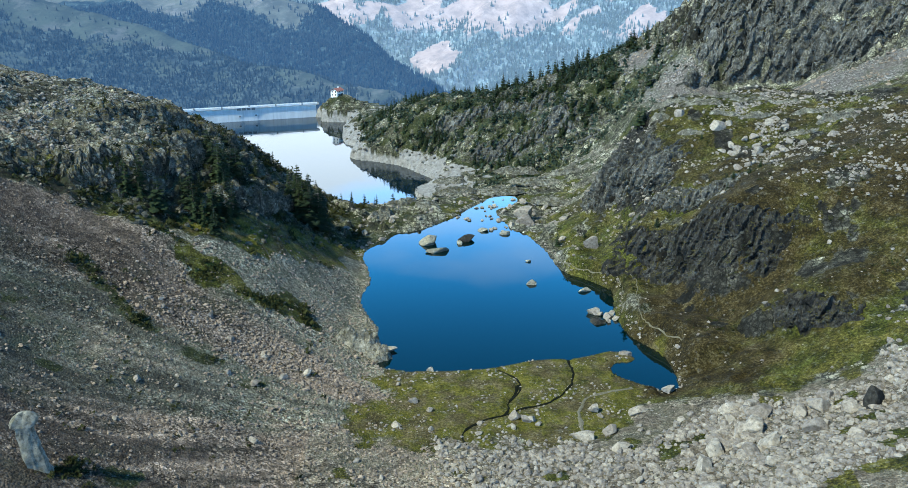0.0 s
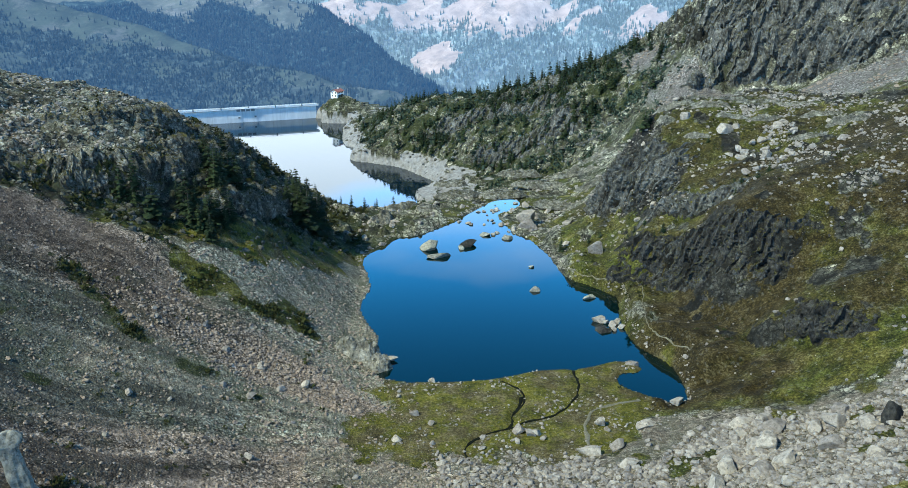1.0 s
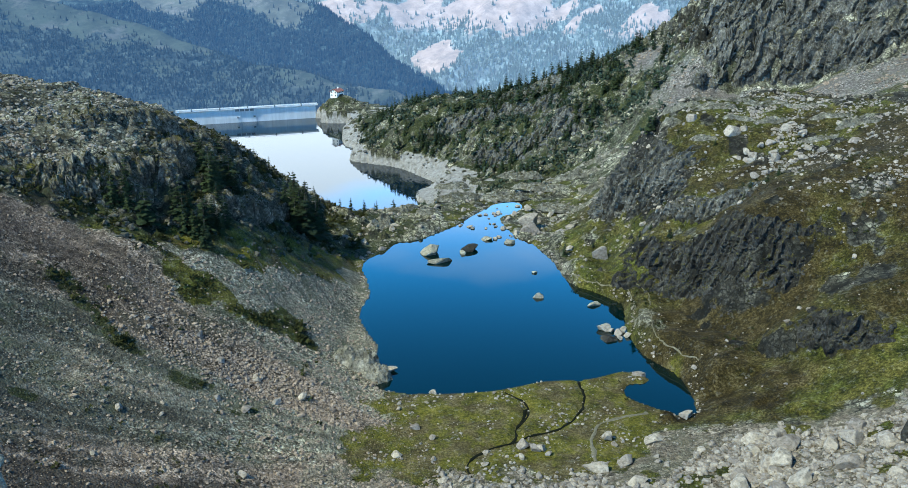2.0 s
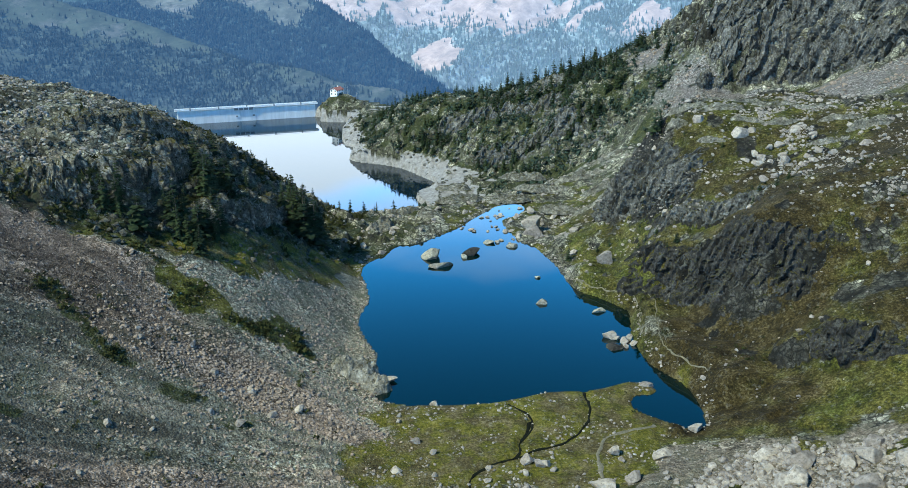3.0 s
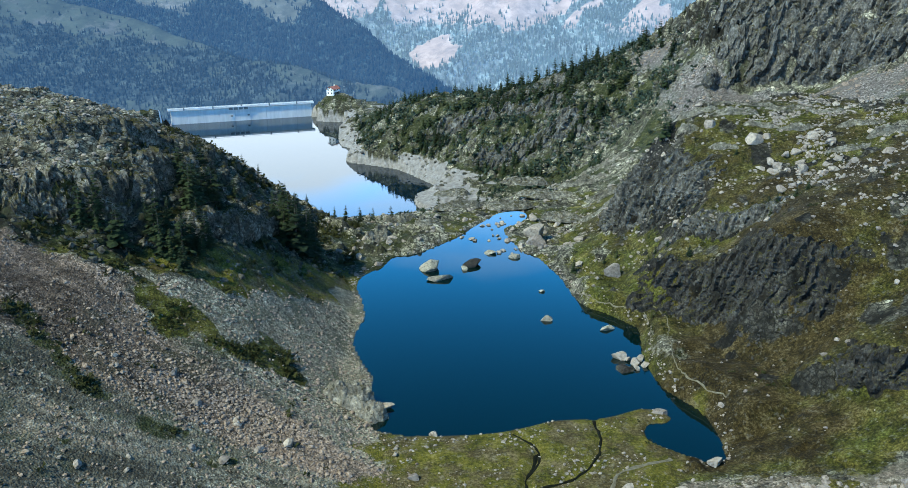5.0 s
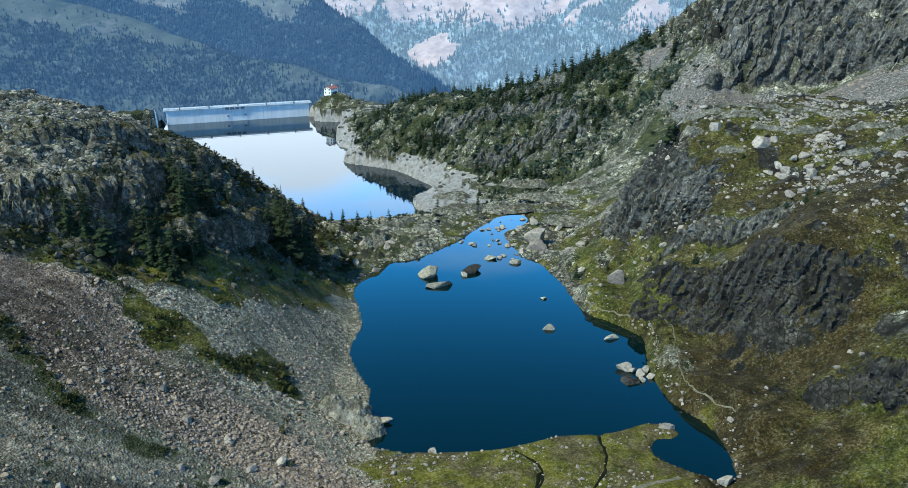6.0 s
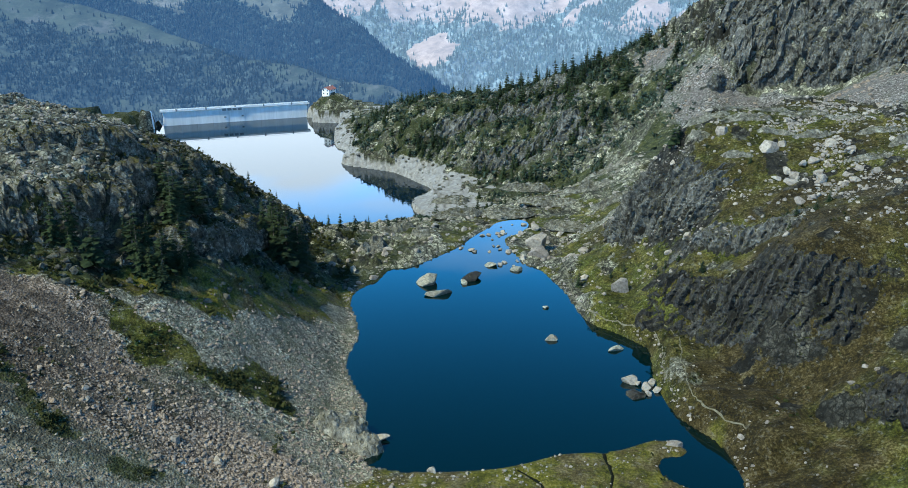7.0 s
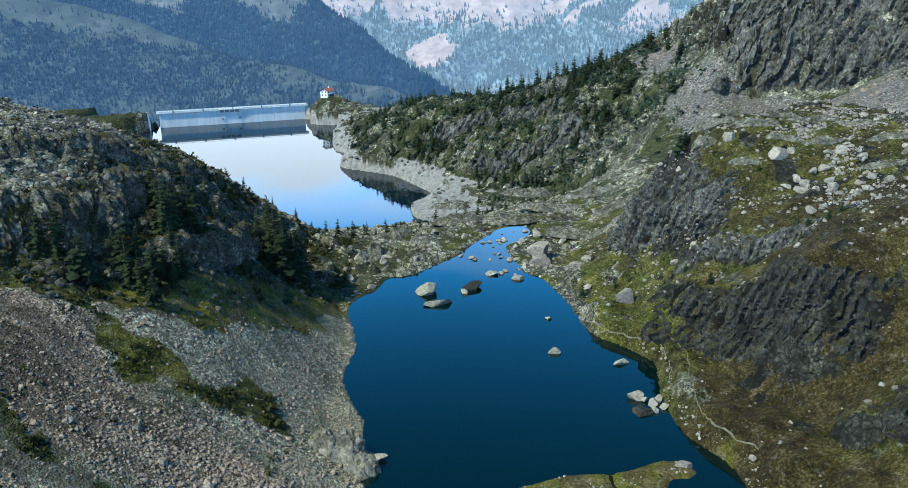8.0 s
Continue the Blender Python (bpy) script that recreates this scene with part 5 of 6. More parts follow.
def standing_slab(x, y, high, wide, turn):
    """A leaning slab of rock with a broad broken cap."""
    r, rings, n = np.random.default_rng(91), 26, 22
    verts, faces = [], []
    for i in range(rings):
        t = i / (rings - 1)
        w = wide * float(np.interp(t, [0, 0.15, 0.5, 0.74, 0.8, 0.9, 1.0], [1.1, 0.95, 0.85, 0.8, 0.95, 0.9, 0.4]))
        lean = (-0.16 * t + 0.3 * max(t - 0.74, 0)) * high
        for k in range(n):
            a = 2 * math.pi * k / n
            sq = 1 / max(abs(math.cos(a)), abs(math.sin(a))) ** 0.75
            d = 1 + 0.28 * noise.noise((2.2 * math.cos(a) + 3, 2.2 * math.sin(a), 4.5 * t)) + 0.14 * noise.noise((5 * math.cos(a), 5 * math.sin(a), 11 * t))
            stretch = 1.35 if t > 0.76 else 1.0
            verts.append((lean + w * sq * d * math.cos(a) * stretch, 0.55 * w * sq * d * math.sin(a), high * t + 0.03 * high * noise.noise((a, 3 * t, 7)) - 0.8))
        if i:
            faces += [((i - 1) * n + k, (i - 1) * n + (k + 1) % n, i * n + (k + 1) % n, i * n + k) for k in range(n)]
    top = (rings - 1) * n
    verts.append(tuple(np.mean(verts[-n:], axis=0) + (0, 0, 0.2)))
    faces += [(top + k, top + (k + 1) % n, len(verts) - 1, len(verts) - 1) for k in range(n)]
    bm = bmesh.new()
    vs = [bm.verts.new(v) for v in verts]
    for f in faces:
        bm.faces.new([vs[i] for i in dict.fromkeys(f)])
    ob = part("standing_slab", bm, MOSSY, None)
    ob.matrix_world = pose(x, y, ground_z(x, y), 0, 0, turn)
    return tagged(ob, "tall leaning weathered slab with a broad cap on the scree", "rock", "standing rocks")


standing_slab(-58.6, 110.6, 10.4, 1.5, 18)


def strew(n, x0, x1, y0, y1, weight, lo, hi, seed, label, group):
    """Single boulders over a stretch of the plan."""
    xs, ys = scatter(n * 40, x0, x1, y0, y1, weight, seed)
    r = np.random.default_rng(seed + 1)
    for x, y in list(zip(xs, ys))[:n]:
        s = lo + (hi - lo) * r.random() ** 2.2
        boulder(float(x), float(y), (s * r.uniform(0.9, 1.4), s * r.uniform(0.7, 1.1), s * r.uniform(0.6, 0.95)), label, None, float(r.uniform(0, 180)), group)


r = np.random.default_rng(404)
for k in range(26):
    y = float(r.uniform(281, 326))
    x = float(np.interp(y, [280, 300, 312, 326], [19, 18, 21, 27]) + r.normal() * 3.4)
    q = float(r.uniform(0.35, 1.1))
    boulder(x, y, (q * 1.3, q, q * 0.6), "low stone breaking the shallow outlet water", 0.0, float(r.uniform(0, 180)), "stones in the outlet", 0.3)
strew(62, 30, 90, 112, 165, lambda x, y: sample(ZONE["fore"], x, y) * (1 - 0.7 * smooth(0.3, 0.6, sample(GRASS, x, y))) * clear_gravel(x, y), 0.8, 2.4, 50, "pale granite block in the boulder field", "block field")
strew(10, -2, 34, 142, 158, lambda x, y: 0.5 + 0 * x, 0.7, 1.5, 52, "pale granite block in the meadow's edge", "block field")
strew(32, 84, 106, 236, 256, lambda x, y: patchy(x, y, 9, 49), 0.7, 1.7, 54, "pale block of a rockfall on the hill", "rockfall")
strew(40, 50, 125, 150, 300, lambda x, y: sample(ZONE["east"], x, y) * patchy(x, y, 20, 50) * (0.2 + 0.8 * smooth(215, 245, y)), 0.6, 1.6, 56, "boulder lying in the dry grass", "hill boulders")
strew(16, -28, -14, 262, 300, lambda x, y: 0.6 + 0 * x, 0.7, 2.0, 58, "pale block above the shore", "shore blocks")
strew(24, -60, -8, 130, 190, lambda x, y: sample(ZONE["scree"], x, y) * patchy(x, y, 15, 51), 0.5, 1.0, 60, "larger stone on the scree slope", "scree blocks")
strew(18, 22, 60, 262, 330, lambda x, y: sample(ZONE["sill"], x, y), 0.8, 2.2, 62, "pale block near the outlet", "outlet blocks")

# ---- trees ----


def conifer_mesh(height, spread, seed, ragged=0.3, layers=15):
    """Trunk and crown of a mountain conifer: whorls of drooping boughs made of small sprays."""
    r = np.random.default_rng(seed)
    verts, faces = [], []
    for k in range(layers):
        t = (k + r.uniform(-0.3, 0.3)) / layers
        z = height * (0.1 + 0.88 * t)
        reach = spread * (1 - t) ** 0.8 * (0.9 + 0.25 * r.normal() * ragged) + 0.12
        for j in range(int(6 + 5 * (1 - t))):
            a = r.uniform(0, 2 * np.pi)
            l = reach * r.uniform(0.55, 1.15)
            if r.random() < ragged * 0.4:
                continue
            droop = -0.25 - 0.25 * r.random() + 0.5 * t
            for q in range(3):
                f0, f1 = q / 3 * 0.85, (q + 1) / 3 + 0.12
                w = (0.5 - 0.28 * f0) * l * 0.7 + 0.1
                c, s = np.cos(a + r.normal() * 0.12), np.sin(a + r.normal() * 0.12)
                p0 = np.array([c * l * f0, s * l * f0, z + droop * l * f0 + r.normal() * 0.06])
                p1 = np.array([c * l * f1, s * l * f1, z + droop * l * f1 - 0.08 * l])
                side = np.array([-s, c, r.normal() * 0.25]) * w
                m = (p0 * 0.45 + p1 * 0.55)
                b = len(verts)
                verts += [p0, m + side + (0, 0, -0.12 * w), p1, m - side + (0, 0, -0.12 * w), m + (0, 0, 0.16 * w)]
                faces += [(b, b + 1, b + 4), (b + 1, b + 2, b + 4), (b + 2, b + 3, b + 4), (b + 3, b, b + 4)]
    crown = mesh_of("crown", verts, faces, NEEDLES, False)
    bm = bmesh.new()
    bmesh.ops.create_cone(bm, cap_ends=True, segments=7, radius1=0.028 * height, radius2=0.01, depth=height * 0.98 + 0.6,
                          matrix=Matrix.Translation((0, 0, height * 0.49 - 0.3)))
    trunk = bpy.data.meshes.new("trunk")
    bm.to_mesh(trunk); bm.free()
    trunk.materials.append(BARK)
    return trunk, crown


TREES = [conifer_mesh(8.0, 1.5, 1), conifer_mesh(8.0, 1.9, 2, 0.5), conifer_mesh(8.0, 1.25, 3, 0.45), conifer_mesh(8.0, 2.3, 4, 0.6, 13), conifer_mesh(8.0, 1.7, 5, 0.3)]


def conifer(x, y, height, k, label, group, wide=1.0, turn=0.0):
    root = new("conifer_tree")
    s = height / 8.0
    root.matrix_world = pose(x, y, ground_z(x, y) - 0.1, 0, 0, turn) @ Matrix.Diagonal((s * wide, s * wide, s, 1))
    for name, me in zip(("trunk", "crown"), TREES[k % len(TREES)]):
        new(name, me).parent = root
    return tagged(root, label, "tree", group)


tr = np.random.default_rng(77)


def grove(n, x0, x1, y0, y1, weight, lo, hi, seed, label, group, wide=1.0):
    xs, ys = scatter(n * 30, x0, x1, y0, y1, weight, seed)
    for x, y in list(zip(xs, ys))[:n]:
        conifer(float(x), float(y), float(tr.uniform(lo, hi)), int(tr.integers(0, 5)), label, group, wide * float(tr.uniform(0.85, 1.2)), float(tr.uniform(0, 360)))


# single trees on the sill between the two waters, and by the tarn
for x, y, h in ((-26, 355, 8), (-19, 356, 7.5), (-15, 358, 5), (-31, 352, 8), (-36, 348, 8.5), (-23, 360, 4), (-11, 360, 4), (-6, 362, 4.5), (0, 364, 8.5), (3, 366, 5),
                (-27, 357, 6), (-40, 345, 7), (8, 372, 6), (12, 378, 7), (17, 384, 7), (21, 390, 5), (-3, 370, 3.5), (-9, 352, 3), (24, 398, 6), (39, 263.5, 5), (47.5, 262, 2.5), (51, 262, 3),
                (-44, 338, 5), (-48, 330, 6), (-54, 322, 5), (-62, 318, 6), (-66, 312, 4)):
    conifer(x, y, h, int(tr.integers(0, 5)), "dark green conifer on rocky ground", "trees on the sill", 1.0, float(tr.uniform(0, 360)))
conifer(68, 284, 8.5, 3, "broad dark conifer on the shoulder of the hill", "hill trees", 1.1)
conifer(70, 286, 5, 1, "dark conifer on the shoulder of the hill", "hill trees")
grove(30, -54, -32, 250, 280, lambda x, y: smooth(8, 5, np.hypot((x + 41) / 0.8, (y - 263) / 1.15)), 9, 15, 80, "dense dark conifer on the knoll's flank", "knoll trees", 1.2)
grove(46, -92, -53, 203, 250, lambda x, y: 0.7 * patchy(x, y, 18, 52) * (sample(ZONE["steep"], x, y) > 0.35) * (sample(ZZ, x, y) < 37), 5, 11, 82, "dark conifer among the rocks of the knoll", "knoll trees", 1.2)
grove(14, 52, 90, 225, 285, lambda x, y: 0.4 * patchy(x, y, 15, 53), 1.5, 3.5, 84, "small dark conifer on the grassy hill", "hill trees", 1.3)
grove(110, -70, 125, 455, 560, lambda x, y: sample(ZONE["ridge"], x, y) * patchy(x, y, 30, 54) * (sample(BARE, x, y) < 0.1) * (sample(ZZ, x, y) > -30), 5, 11, 86, "dark conifer of the wooded ridge", "ridge trees", 1.2)
grove(40, 30, 100, 520, 580, lambda x, y: sample(ZONE["ridge"], x, y), 7, 13, 88, "tall dark conifer on the ridge's crest", "ridge trees", 1.1)
grove(18, 120, 200, 500, 560, lambda x, y: 0.7 + 0 * x, 7, 12, 90, "dark conifer above the crags", "crag trees", 1.1)
grove(22, 20, 80, 400, 470, lambda x, y: 0.6 * patchy(x, y, 18, 55) * (sample(BARE, x, y) < 0.1), 3, 7, 92, "conifer on the slope above the reservoir", "slope trees", 1.2)


def wood(name, n, x0, x1, y0, y1, weight, lo, hi, seed, label):
    """Conifers too far off to tell apart, in one mesh."""
    xs, ys = scatter(n * 20, x0, x1, y0, y1, weight, seed)
    xs, ys = xs[:n], ys[:n]
    zs, r, vs, fs, base = sample(ZZ, xs, ys), np.random.default_rng(seed), [], [], 0
    shapes = []
    for _, me in TREES:
        v = np.zeros(len(me.vertices) * 3, np.float32); me.vertices.foreach_get("co", v)
        f = np.zeros(len(me.loops), np.int32); me.loops.foreach_get("vertex_index", f)
        shapes.append((v.reshape(-1, 3), f.reshape(-1, 3)))
    for x, y, z in zip(xs, ys, zs):
        v, f = shapes[r.integers(0, len(shapes))]
        h, a = r.uniform(lo, hi) / 8, r.uniform(0, 6.28)
        w = v * h * (1.25, 1.25, 1)
        vs.append(np.stack([w[:, 0] * np.cos(a) - w[:, 1] * np.sin(a) + x, w[:, 0] * np.sin(a) + w[:, 1] * np.cos(a) + y, w[:, 2] + z - 0.4 * h], -1))
        fs.append(f + base)
        base += len(v)
    return tagged(new(name, mesh_of(name, np.concatenate(vs), np.concatenate(fs), NEEDLES, False)), label, "forest", kind="stuff")


def on_ridge(x, y):
    return sample(ZONE["ridge"], x, y) * (0.15 + 0.85 * patchy(x, y, 34, 56)) * (sample(BARE, x, y) < 0.1) * (sample(ZZ, x, y) > -31)


wood("ridge_wood", 420, -80, 135, 470, 660, on_ridge, 4, 9, 94, "open dark conifer wood on the rocky ridge")


def shrubs(name, xs, ys, size, seed, label, leaf=SHRUB):
    """Low leafy cushions: clumps of small facets."""
    r = np.random.default_rng(seed)
    verts, faces = [], []
    for x, y, s in zip(xs, ys, size):
        z = ground_z(x, y)
        for _ in range(16):
            c = np.array([x, y, z]) + r.normal(size=3) * (s * 0.45, s * 0.45, s * 0.22) + (0, 0, 0.2 * s)
            d = r.normal(size=(3, 3)) * s * 0.33
            b = len(verts)
            verts += [c + d[0], c + d[1], c + d[2]]
            faces.append((b, b + 1, b + 2))
    return tagged(new(name, mesh_of(name, verts, faces, leaf, False)), label, "shrubs", kind="stuff")


x, y = scatter(30000, -110, -26, 160, 320, lambda x, y: (smooth(0.3, 0.7, sample(GRASS, x, y)) * 0.5 + 0.17 * sample(ZONE["knoll"], x, y)) * patchy(x, y, 9, 60) * (1 - 0.9 * sample(ZONE["crown"], x, y)) * (1 - 0.85 * smooth(0.3, 0.6, sample(ZONE["lush"], x, y))), 100)
shrubs("juniper_scrub", x, y, sizes(len(x), 0.4, 1.5, 2.0, 101), 102, "dark juniper scrub along the foot of the knoll")
x, y = scatter(900, -80, -14, 118, 200, lambda x, y: 0.35 * sample(ZONE["scree"], x, y) * patchy(x, y, 12, 63), 109)
# 60 more cushions massed beside the standing slab, put in as its dark shadow
shadow_x, shadow_y = np.random.default_rng(311).normal(size=(2, 60))
x, y = np.r_[x, -55.5 + 1.7 * shadow_x], np.r_[y, 112.6 + 1.6 * shadow_y]
shrubs("scree_scrub", x, y, sizes(len(x), 0.3, 1.0, 2.0, 110), 111, "dark cushions of scrub dotted over the scree and filling the standing slab's shadow")
x, y = scatter(4200, 38, 130, 170, 300, lambda x, y: sample(ZONE["east"], x, y) * 0.4 * patchy(x, y, 12, 61), 103)
shrubs("hill_scrub", x, y, sizes(len(x), 0.25, 0.9, 2.0, 104), 105, "low dwarf scrub on the dry hillside")
x, y = scatter(16000, -80, 130, 400, 640, lambda x, y: (sample(ZONE["ridge"], x, y) * 0.6 + 0.25 * sample(ZONE["sill"], x, y) + 0.15 * sample(ZONE["hollow"], x, y)) * patchy(x, y, 16, 62) * (sample(BARE, x, y) < 0.2), 106)
shrubs("ridge_scrub", x, y, sizes(len(x), 0.8, 2.8, 1.6, 107), 108, "green scrub between the outcrops of the ridge", ALDER)

# ---- dam and house ----


def dam():
    root = tagged(new("dam"), "long pale concrete gravity dam with a walkway on its crest", "dam")
    a, b, top = Vector((-207, 695.2, 0)), Vector((-103, 731, 0)), -28.6
    length, d = (b - a).length, (b - a).normalized()
    out = Vector((d.y, -d.x, 0))
    root.matrix_world = Matrix.Translation(a) @ Matrix.Rotation(math.atan2(d.y, d.x), 4, "Z")
    n = 9
    for k in range(n):
        x0, x1 = length * k / n, length * (k + 1) / n - 0.12
        bm = bmesh.new()
        ring = [(-1.2, top - 0.9), (-1.2, -34.0), (-2.2, -52.0), (14, -52.0), (3.0, -31.5), (2.6, top - 0.9)]
        v0 = [bm.verts.new((x0, q, z)) for q, z in ring]
        v1 = [bm.verts.new((x1, q, z)) for q, z in ring]
        for i in range(len(ring)):
            j = (i + 1) % len(ring)
            bm.faces.new((v0[i], v0[j], v1[j], v1[i]))
        bm.faces.new(v0[::-1]); bm.faces.new(v1)
        bmesh.ops.recalc_face_normals(bm, faces=bm.faces)
        part("wall_block", bm, CONCRETE, root)
    part("crest_slab", box(bmesh.new(), (-2, -2.0, top - 0.9), (length + 2, 3.2, top - 0.25), 0.08), CONCRETE, root)
    part("parapet", box(bmesh.new(), (-2, -1.9, top - 0.25), (length + 2, -1.6, top + 0.65)), CONCRETE, root)
    part("parapet", box(bmesh.new(), (-2, 2.9, top - 0.25), (length + 2, 3.1, top + 0.65)), CONCRETE, root)
    for k in range(5):
        x = length * (0.09 + 0.2 * k)
        part("crest_post", box(bmesh.new(), (x - 0.5, -2.1, top - 0.6), (x + 0.5, -1.2, top + 1.4)), CONCRETE_DARK, root)
    for k in range(27):
        x = length * (k + 0.5) / 27
        part("railing_post", box(bmesh.new(), (x - 0.06, -1.8, top + 0.65), (x + 0.06, -1.7, top + 1.5)), IRON, root)
    part("handrail", box(bmesh.new(), (0, -1.81, top + 1.42), (length, -1.69, top + 1.52)), IRON, root)
    # gate house over the spillway bays
    for k in range(4):
        x = length * 0.40 + 3.9 * k
        # solid panels; their dark colour paints the shade inside the openings
        part("spillway_bay", box(bmesh.new(), (x, -2.3, top - 2.3), (x + 3.0, -1.75, top - 0.5)), CONCRETE_DARK, root, "solid dark panel painted as the shade inside a spillway opening")
    part("spillway_beam", box(bmesh.new(), (length * 0.40 - 1, -2.5, top - 0.45), (length * 0.40 + 16.2, -1.7, top + 0.2), 0.05), CONCRETE, root)
    part("intake_hatch", box(bmesh.new(), (length * 0.41, -1.9, -36.5), (length * 0.41 + 1.6, -1.1, -35.3)), CONCRETE_DARK, root, "rusty dark hatch")
    part("intake_hatch", box(bmesh.new(), (length * 0.53, -1.9, -36.2), (length * 0.53 + 1.6, -1.1, -35.0)), CONCRETE_DARK, root, "rusty dark hatch")


dam()


def house(x, y, turn):
    root = tagged(new("house"), "small white plastered mountain house with a reddish gabled roof", "house")
    z = ground_z(x, y) - 0.3
    root.matrix_world = pose(x, y, z, 0, 0, turn)
    w, l, h, g = 3.3, 4.8, 4.6, 1.8
    bm = bmesh.new()
    ends = []
    for sx in (-l, l):
        ends.append([bm.verts.new((sx, q, r)) for q, r in ((-w, -3), (w, -3), (w, h), (0, h + g), (-w, h))])
    for i in range(5):
        bm.faces.new((ends[0][i], ends[0][(i + 1) % 5], ends[1][(i + 1) % 5], ends[1][i]))
    bm.faces.new(ends[0][::-1]); bm.faces.new(ends[1])
    bmesh.ops.recalc_face_normals(bm, faces=bm.faces)
    part("wall", bm, PLASTER, root)
    bm = bmesh.new()
    for s in (-1, 1):
        a = [bm.verts.new(p) for p in ((-l - 0.5, 0, h + g + 0.22), (l + 0.5, 0, h + g + 0.22), (l + 0.5, s * (w + 0.6), h - 0.12), (-l - 0.5, s * (w + 0.6), h - 0.12))]
        c = [bm.verts.new(v.co - Vector((0, 0, 0.2))) for v in a]
        bm.faces.new(a); bm.faces.new(c[::-1])
        for i in range(4):
            bm.faces.new((a[i], c[i], c[(i + 1) % 4], a[(i + 1) % 4]))
    bmesh.ops.recalc_face_normals(bm, faces=bm.faces)
    roof = part("roof", bm, ROOF_RED, root, "reddish sheet roof")
    part("chimney", box(bmesh.new(), (1.2, -0.4, h + g - 0.6), (2.0, 0.4, h + g + 1.1), 0.04), PLASTER, roof)

    def window(bm_lo, bm_hi):
        part("window", box(bmesh.new(), bm_lo, bm_hi), GLASS_DARK, root, "dark window")

    for sx in (-3.4, -1.2, 1.2, 3.4):
        for z0 in (0.7, 3.2):
            window((sx - 0.5, -w - 0.04, z0), (sx + 0.5, -w + 0.1, z0 + 1.35))
    for q in (-1.7, 1.7):
        for z0 in (0.7, 3.2):
            window((-l - 0.04, q - 0.5, z0), (-l + 0.1, q + 0.5, z0 + 1.35))
    window((-l - 0.04, -0.4, 4.7), (-l + 0.1, 0.4, 5.5))
    part("door", box(bmesh.new(), (-0.5, -w - 0.05, -0.2), (0.5, -w + 0.1, 2.0)), BARK, root, "brown wooden door")


house(-84.5, 731, 62)


def utility_pole(x, y, h):
    root = tagged(new("utility_pole"), "slim grey pole near the dam keeper's house", "pole", "poles by the dam")
    root.matrix_world = pose(x, y, ground_z(x, y))
    bm = bmesh.new()
    bmesh.ops.create_cone(bm, cap_ends=True, segments=6, radius1=0.16, radius2=0.1, depth=h, matrix=Matrix.Translation((0, 0, h / 2 - 0.2)))
    part("post", bm, IRON, root)
    part("crossarm", box(bmesh.new(), (-0.8, -0.08, h - 0.9), (0.8, 0.08, h - 0.7)), IRON, root)


utility_pole(-76, 733, 7)
utility_pole(-68, 730, 6)

ribbon("waterfall", [(-218, 698), (-215, 692), (-212.5, 687), (-210, 682)], 1.6, FOAM, 0.5, "white water spilling down the rock beside the dam", "waterfall")

# ---- distance ----


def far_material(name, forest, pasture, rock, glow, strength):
    """Hill seen through a great depth of air: its haze is painted on as a faint glow of the surface."""
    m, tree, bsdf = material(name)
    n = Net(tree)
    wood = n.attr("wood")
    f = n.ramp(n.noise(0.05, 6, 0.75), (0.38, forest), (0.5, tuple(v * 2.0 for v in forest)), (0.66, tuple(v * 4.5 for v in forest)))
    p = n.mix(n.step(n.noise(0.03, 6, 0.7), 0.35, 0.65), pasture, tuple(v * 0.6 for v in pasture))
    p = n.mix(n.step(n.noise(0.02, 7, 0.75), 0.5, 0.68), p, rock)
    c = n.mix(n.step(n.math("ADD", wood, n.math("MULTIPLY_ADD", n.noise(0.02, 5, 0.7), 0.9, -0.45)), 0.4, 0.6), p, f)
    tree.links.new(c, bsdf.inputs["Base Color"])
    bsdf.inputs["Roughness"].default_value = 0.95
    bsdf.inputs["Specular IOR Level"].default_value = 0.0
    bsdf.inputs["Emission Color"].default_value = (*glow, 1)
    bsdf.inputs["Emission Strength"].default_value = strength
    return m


def far_hill(name, x0, x1, nx, y0, y1, ny, height, wood, mat, label):
    gx, gy = np.meshgrid(np.linspace(x0, x1, nx), np.linspace(y0, y1, ny))
    z, wd = height(gx, gy), wood(gx, gy)
    idx = np.arange(nx * ny).reshape(ny, nx)
    faces = np.stack([idx[:-1, :-1], idx[:-1, 1:], idx[1:, 1:], idx[1:, :-1]], -1).reshape(-1, 4)
    me = mesh_of(name, np.stack([gx, gy, z], -1).reshape(-1, 3), faces, mat)
    a = me.attributes.new("wood", "FLOAT", "POINT")
    a.data.foreach_set("value", wd.astype(np.float32).ravel())
    return tagged(new(name, me), label, "mountain", kind="structure")


def spur(x, y, knots, slope_front, slope_back):
    """A crest through (x, y, z) knots with slopes falling to either side."""
    kx, ky, kz = zip(*knots)
    cy, cz = np.interp(x, kx, ky), np.interp(x, kx, kz)
    d = y - cy
    return cz - np.where(d < 0, -d * slope_front, d * slope_back)


NEAR_CREST = ((-1500, 1700, 200), (-781, 1500, 58), (-620, 1450, 17), (-481, 1400, -9), (-390, 1350, -34), (-283, 1280, -55), (-175, 1200, -66), (-78, 1120, -75), (7, 1050, -83), (98, 1000, -102), (420, 900, -240))


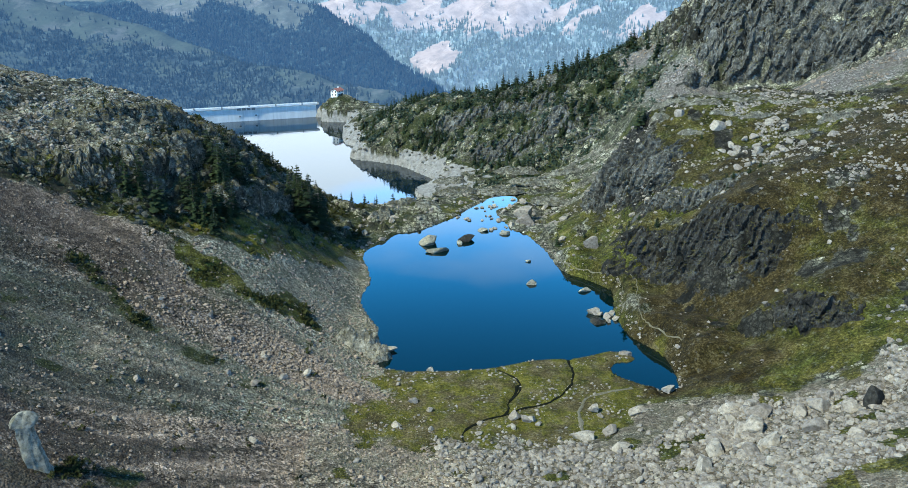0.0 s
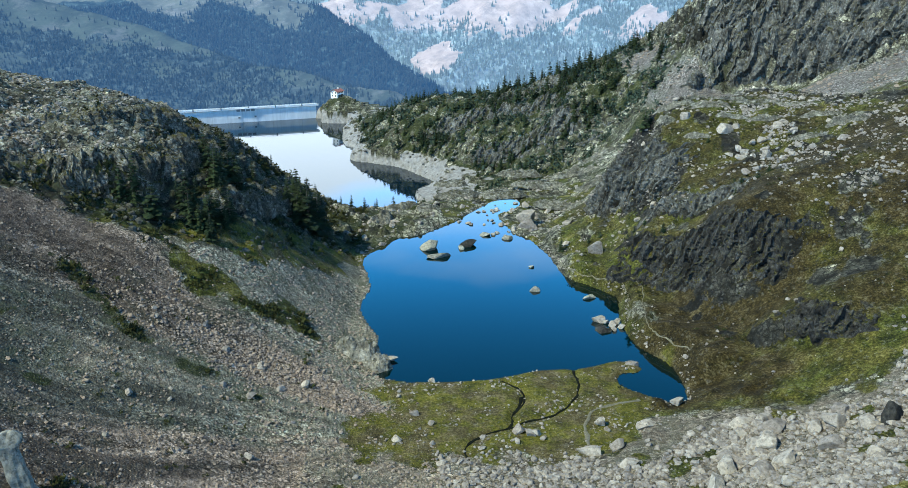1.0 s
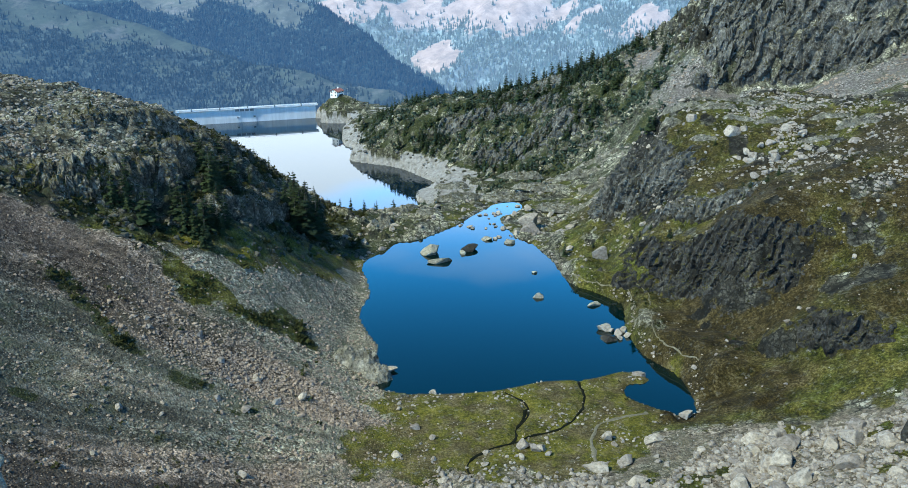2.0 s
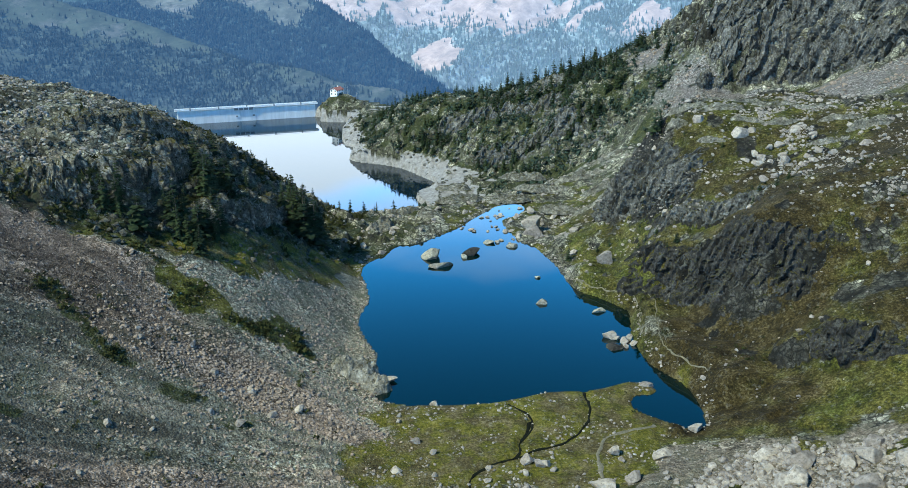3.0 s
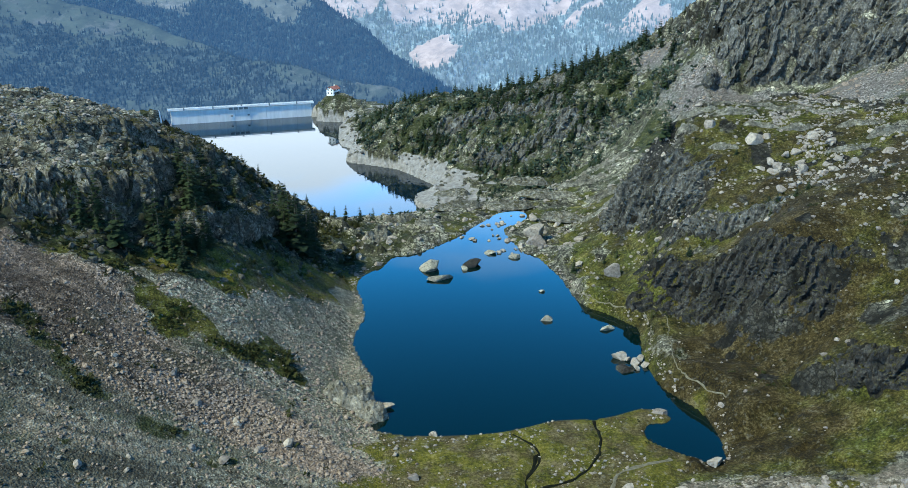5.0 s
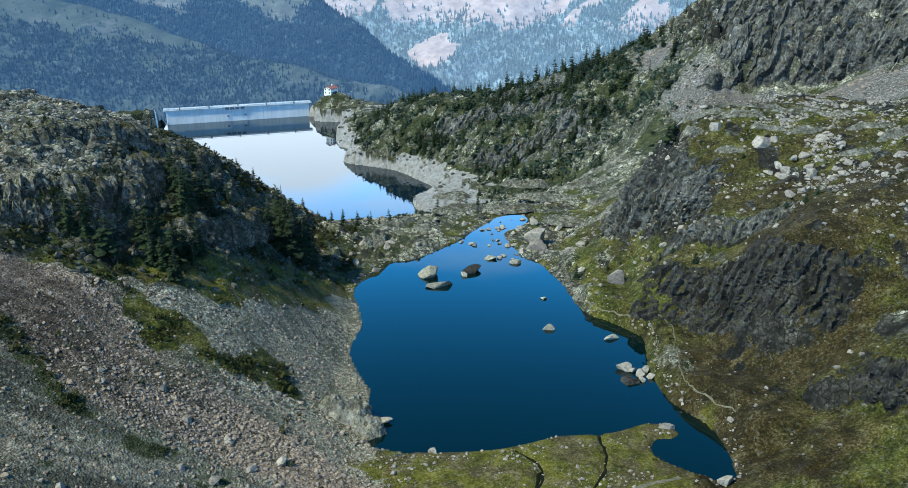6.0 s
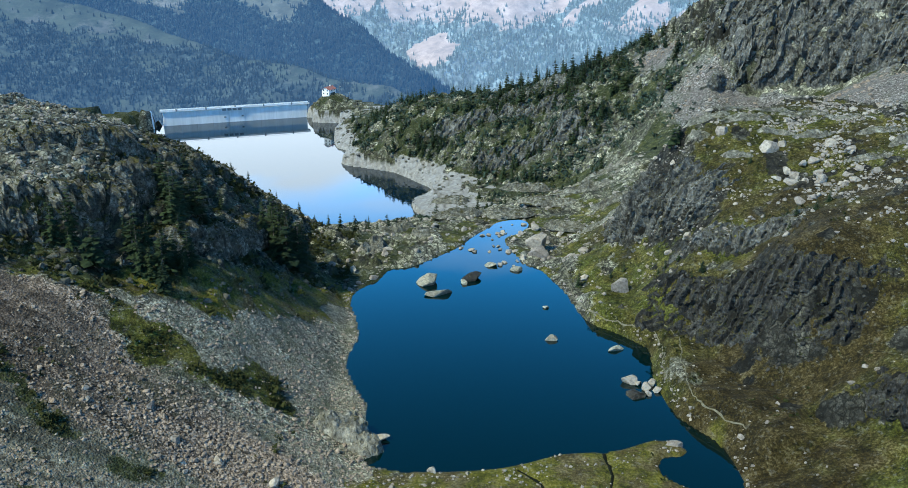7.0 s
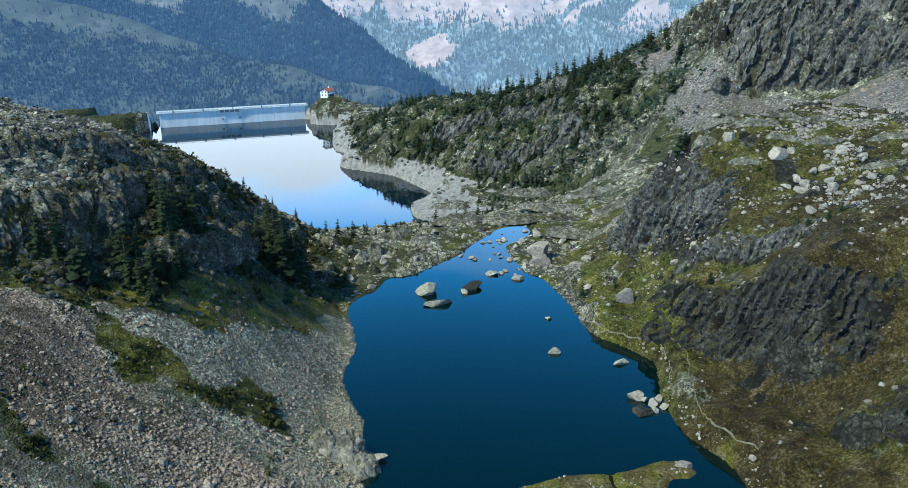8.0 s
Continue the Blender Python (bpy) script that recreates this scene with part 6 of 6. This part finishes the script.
def hill_near(x, y):
    z = spur(x, y, NEAR_CREST, 0.46, 0.4)
    return z + 7 * fbm(x, y, 120, 5, 70) + 9 * (ridged(x + 0.6 * y, y, 110, 4, 74) - 0.5)


def wood_near(x, y):
    below = np.interp(x, [k[0] for k in NEAR_CREST], [k[2] for k in NEAR_CREST]) - hill_near(x, y)
    wide = np.interp(x, [-800, -620, -480, -390, -300, -240, -120, 0], [40, 34, 22, 12, 6, 3, 2, 0])
    n = fbm(x, y, 60, 4, 77)
    return np.clip(smooth(-4, 5, below - wide + 14 * n) * (0.45 + 0.55 * smooth(-0.25, 0.1, n)), 0, 1)


def hill_a(x, y):
    z = spur(x, y, ((-1900, 2300, 160), (-1288, 2200, 62), (-716, 2100, 47), (-410, 2000, 26), (-261, 1900, -4), (-169, 1800, -54), (-97, 1720, -101), (-30, 1680, -131), (57, 1700, -190), (149, 1750, -260), (700, 1800, -320)), 0.44, 0.5)
    return z + 16 * fbm(x, y, 220, 5, 71) + 12 * (ridged(x + 0.6 * y, y, 160, 4, 75) - 0.5)


def wood_a(x, y):
    n = fbm(x + 0.7 * y, 0.5 * y, 130, 4, 78)
    return np.clip(smooth(-8, -34, hill_a(x, y) + 70 * n) + smooth(-280, -200, x + 50 * n), 0, 1)


def hill_b(x, y):
    z = spur(x, y, ((-1500, 3000, 420), (-400, 2800, 330), (300, 2750, 300), (900, 2600, 330), (2200, 2500, 420)), 0.55, 0.5)
    return z + 60 * ridged(x - 0.7 * y, 0.6 * y, 420, 4, 80) + 30 * fbm(x, y, 200, 5, 82)


def wood_b(x, y):
    return np.clip(smooth(0.08, -0.16, fbm(x - 0.7 * y, 0.6 * y, 170, 5, 85, 0.65)) + 0.9 * smooth(-20, -130, hill_b(x, y)), 0, 1) * (1 - smooth(62, 34, np.hypot(x + 5, (y - 1930) / 1.5) + 30 * fbm(x, y, 60, 3, 87)))


# haze put into the far hills as surface glow and bluish forest colours
HAZE_GLOW_A, HAZE_GLOW_B = (0.15, 0.40, 1.04), (0.45, 0.67, 1.16)
FAR_A = far_material("hazy_wooded_hill", (0.016, 0.022, 0.022), (0.11, 0.115, 0.095), (0.16, 0.155, 0.145), HAZE_GLOW_A, 0.15)
FAR_N = far_material("wooded_spur", (0.018, 0.022, 0.02), (0.066, 0.076, 0.056), (0.1, 0.1, 0.09), HAZE_GLOW_A, 0.135)
# sunlit look of the far mountain painted with pale colours and a stronger glow
FAR_B = far_material("hazy_bright_mountain", (0.05, 0.065, 0.07), (0.34, 0.25, 0.23), (0.42, 0.325, 0.305), HAZE_GLOW_B, 0.24)
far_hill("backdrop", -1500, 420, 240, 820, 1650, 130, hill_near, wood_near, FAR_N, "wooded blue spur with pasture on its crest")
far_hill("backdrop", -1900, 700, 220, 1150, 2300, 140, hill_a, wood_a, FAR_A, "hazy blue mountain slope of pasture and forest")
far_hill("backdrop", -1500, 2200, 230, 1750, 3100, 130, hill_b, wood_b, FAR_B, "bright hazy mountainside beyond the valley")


# far trees: their surfaces glow too, to paint the haze over them
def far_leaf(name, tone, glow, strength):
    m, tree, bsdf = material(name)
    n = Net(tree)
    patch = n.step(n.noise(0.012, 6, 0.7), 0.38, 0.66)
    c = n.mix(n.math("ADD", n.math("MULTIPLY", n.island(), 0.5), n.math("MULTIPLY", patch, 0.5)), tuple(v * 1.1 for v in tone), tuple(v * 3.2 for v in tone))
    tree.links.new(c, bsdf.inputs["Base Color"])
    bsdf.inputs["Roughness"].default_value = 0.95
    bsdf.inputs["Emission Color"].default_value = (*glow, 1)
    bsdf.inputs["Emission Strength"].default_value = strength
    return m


def far_forest(name, n, x0, x1, y0, y1, height, wood, lo, hi, mat, seed, label):
    """Far conifers: narrow ragged cones."""
    r = np.random.default_rng(seed)
    x, y = r.uniform(x0, x1, n), r.uniform(y0, y1, n)
    keep = r.random(n) < wood(x, y)
    x, y = x[keep], y[keep]
    z, h = height(x, y), r.uniform(lo, hi, len(x))
    rad = h * r.uniform(0.16, 0.26, len(x))
    vs = [np.stack([x, y, z + h], -1)]
    for t, q in ((0.55, 0.5), (0.0, 1.0)):
        for k in range(5):
            a = 2 * np.pi * (k + 0.5 * (t > 0)) / 5 + r.uniform(-0.3, 0.3, len(x))
            m = rad * q * r.uniform(0.7, 1.25, len(x))
            vs.append(np.stack([x + m * np.cos(a), y + m * np.sin(a), z + h * t], -1))
    v = np.stack(vs, 1)
    f = []
    for k in range(5):
        a, b = 1 + k, 1 + (k + 1) % 5
        f += [(0, a, b), (a, a + 5, b), (b, a + 5, 6 + (k + 1) % 5)]
    faces = (np.array(f)[None] + (np.arange(len(x)) * 11)[:, None, None]).reshape(-1, 3)
    return tagged(new(name, mesh_of(name, v.reshape(-1, 3), faces, mat, False)), label, "forest", kind="stuff")


LEAF_A = far_leaf("hazy_forest", (0.010, 0.013, 0.012), HAZE_GLOW_A, 0.145)
LEAF_N = far_leaf("spur_forest", (0.010, 0.013, 0.011), HAZE_GLOW_A, 0.115)
# paler, more glowing leaf for the sunlit mountainside
LEAF_B = far_leaf("bright_hazy_forest", (0.028, 0.046, 0.05), HAZE_GLOW_B, 0.175)
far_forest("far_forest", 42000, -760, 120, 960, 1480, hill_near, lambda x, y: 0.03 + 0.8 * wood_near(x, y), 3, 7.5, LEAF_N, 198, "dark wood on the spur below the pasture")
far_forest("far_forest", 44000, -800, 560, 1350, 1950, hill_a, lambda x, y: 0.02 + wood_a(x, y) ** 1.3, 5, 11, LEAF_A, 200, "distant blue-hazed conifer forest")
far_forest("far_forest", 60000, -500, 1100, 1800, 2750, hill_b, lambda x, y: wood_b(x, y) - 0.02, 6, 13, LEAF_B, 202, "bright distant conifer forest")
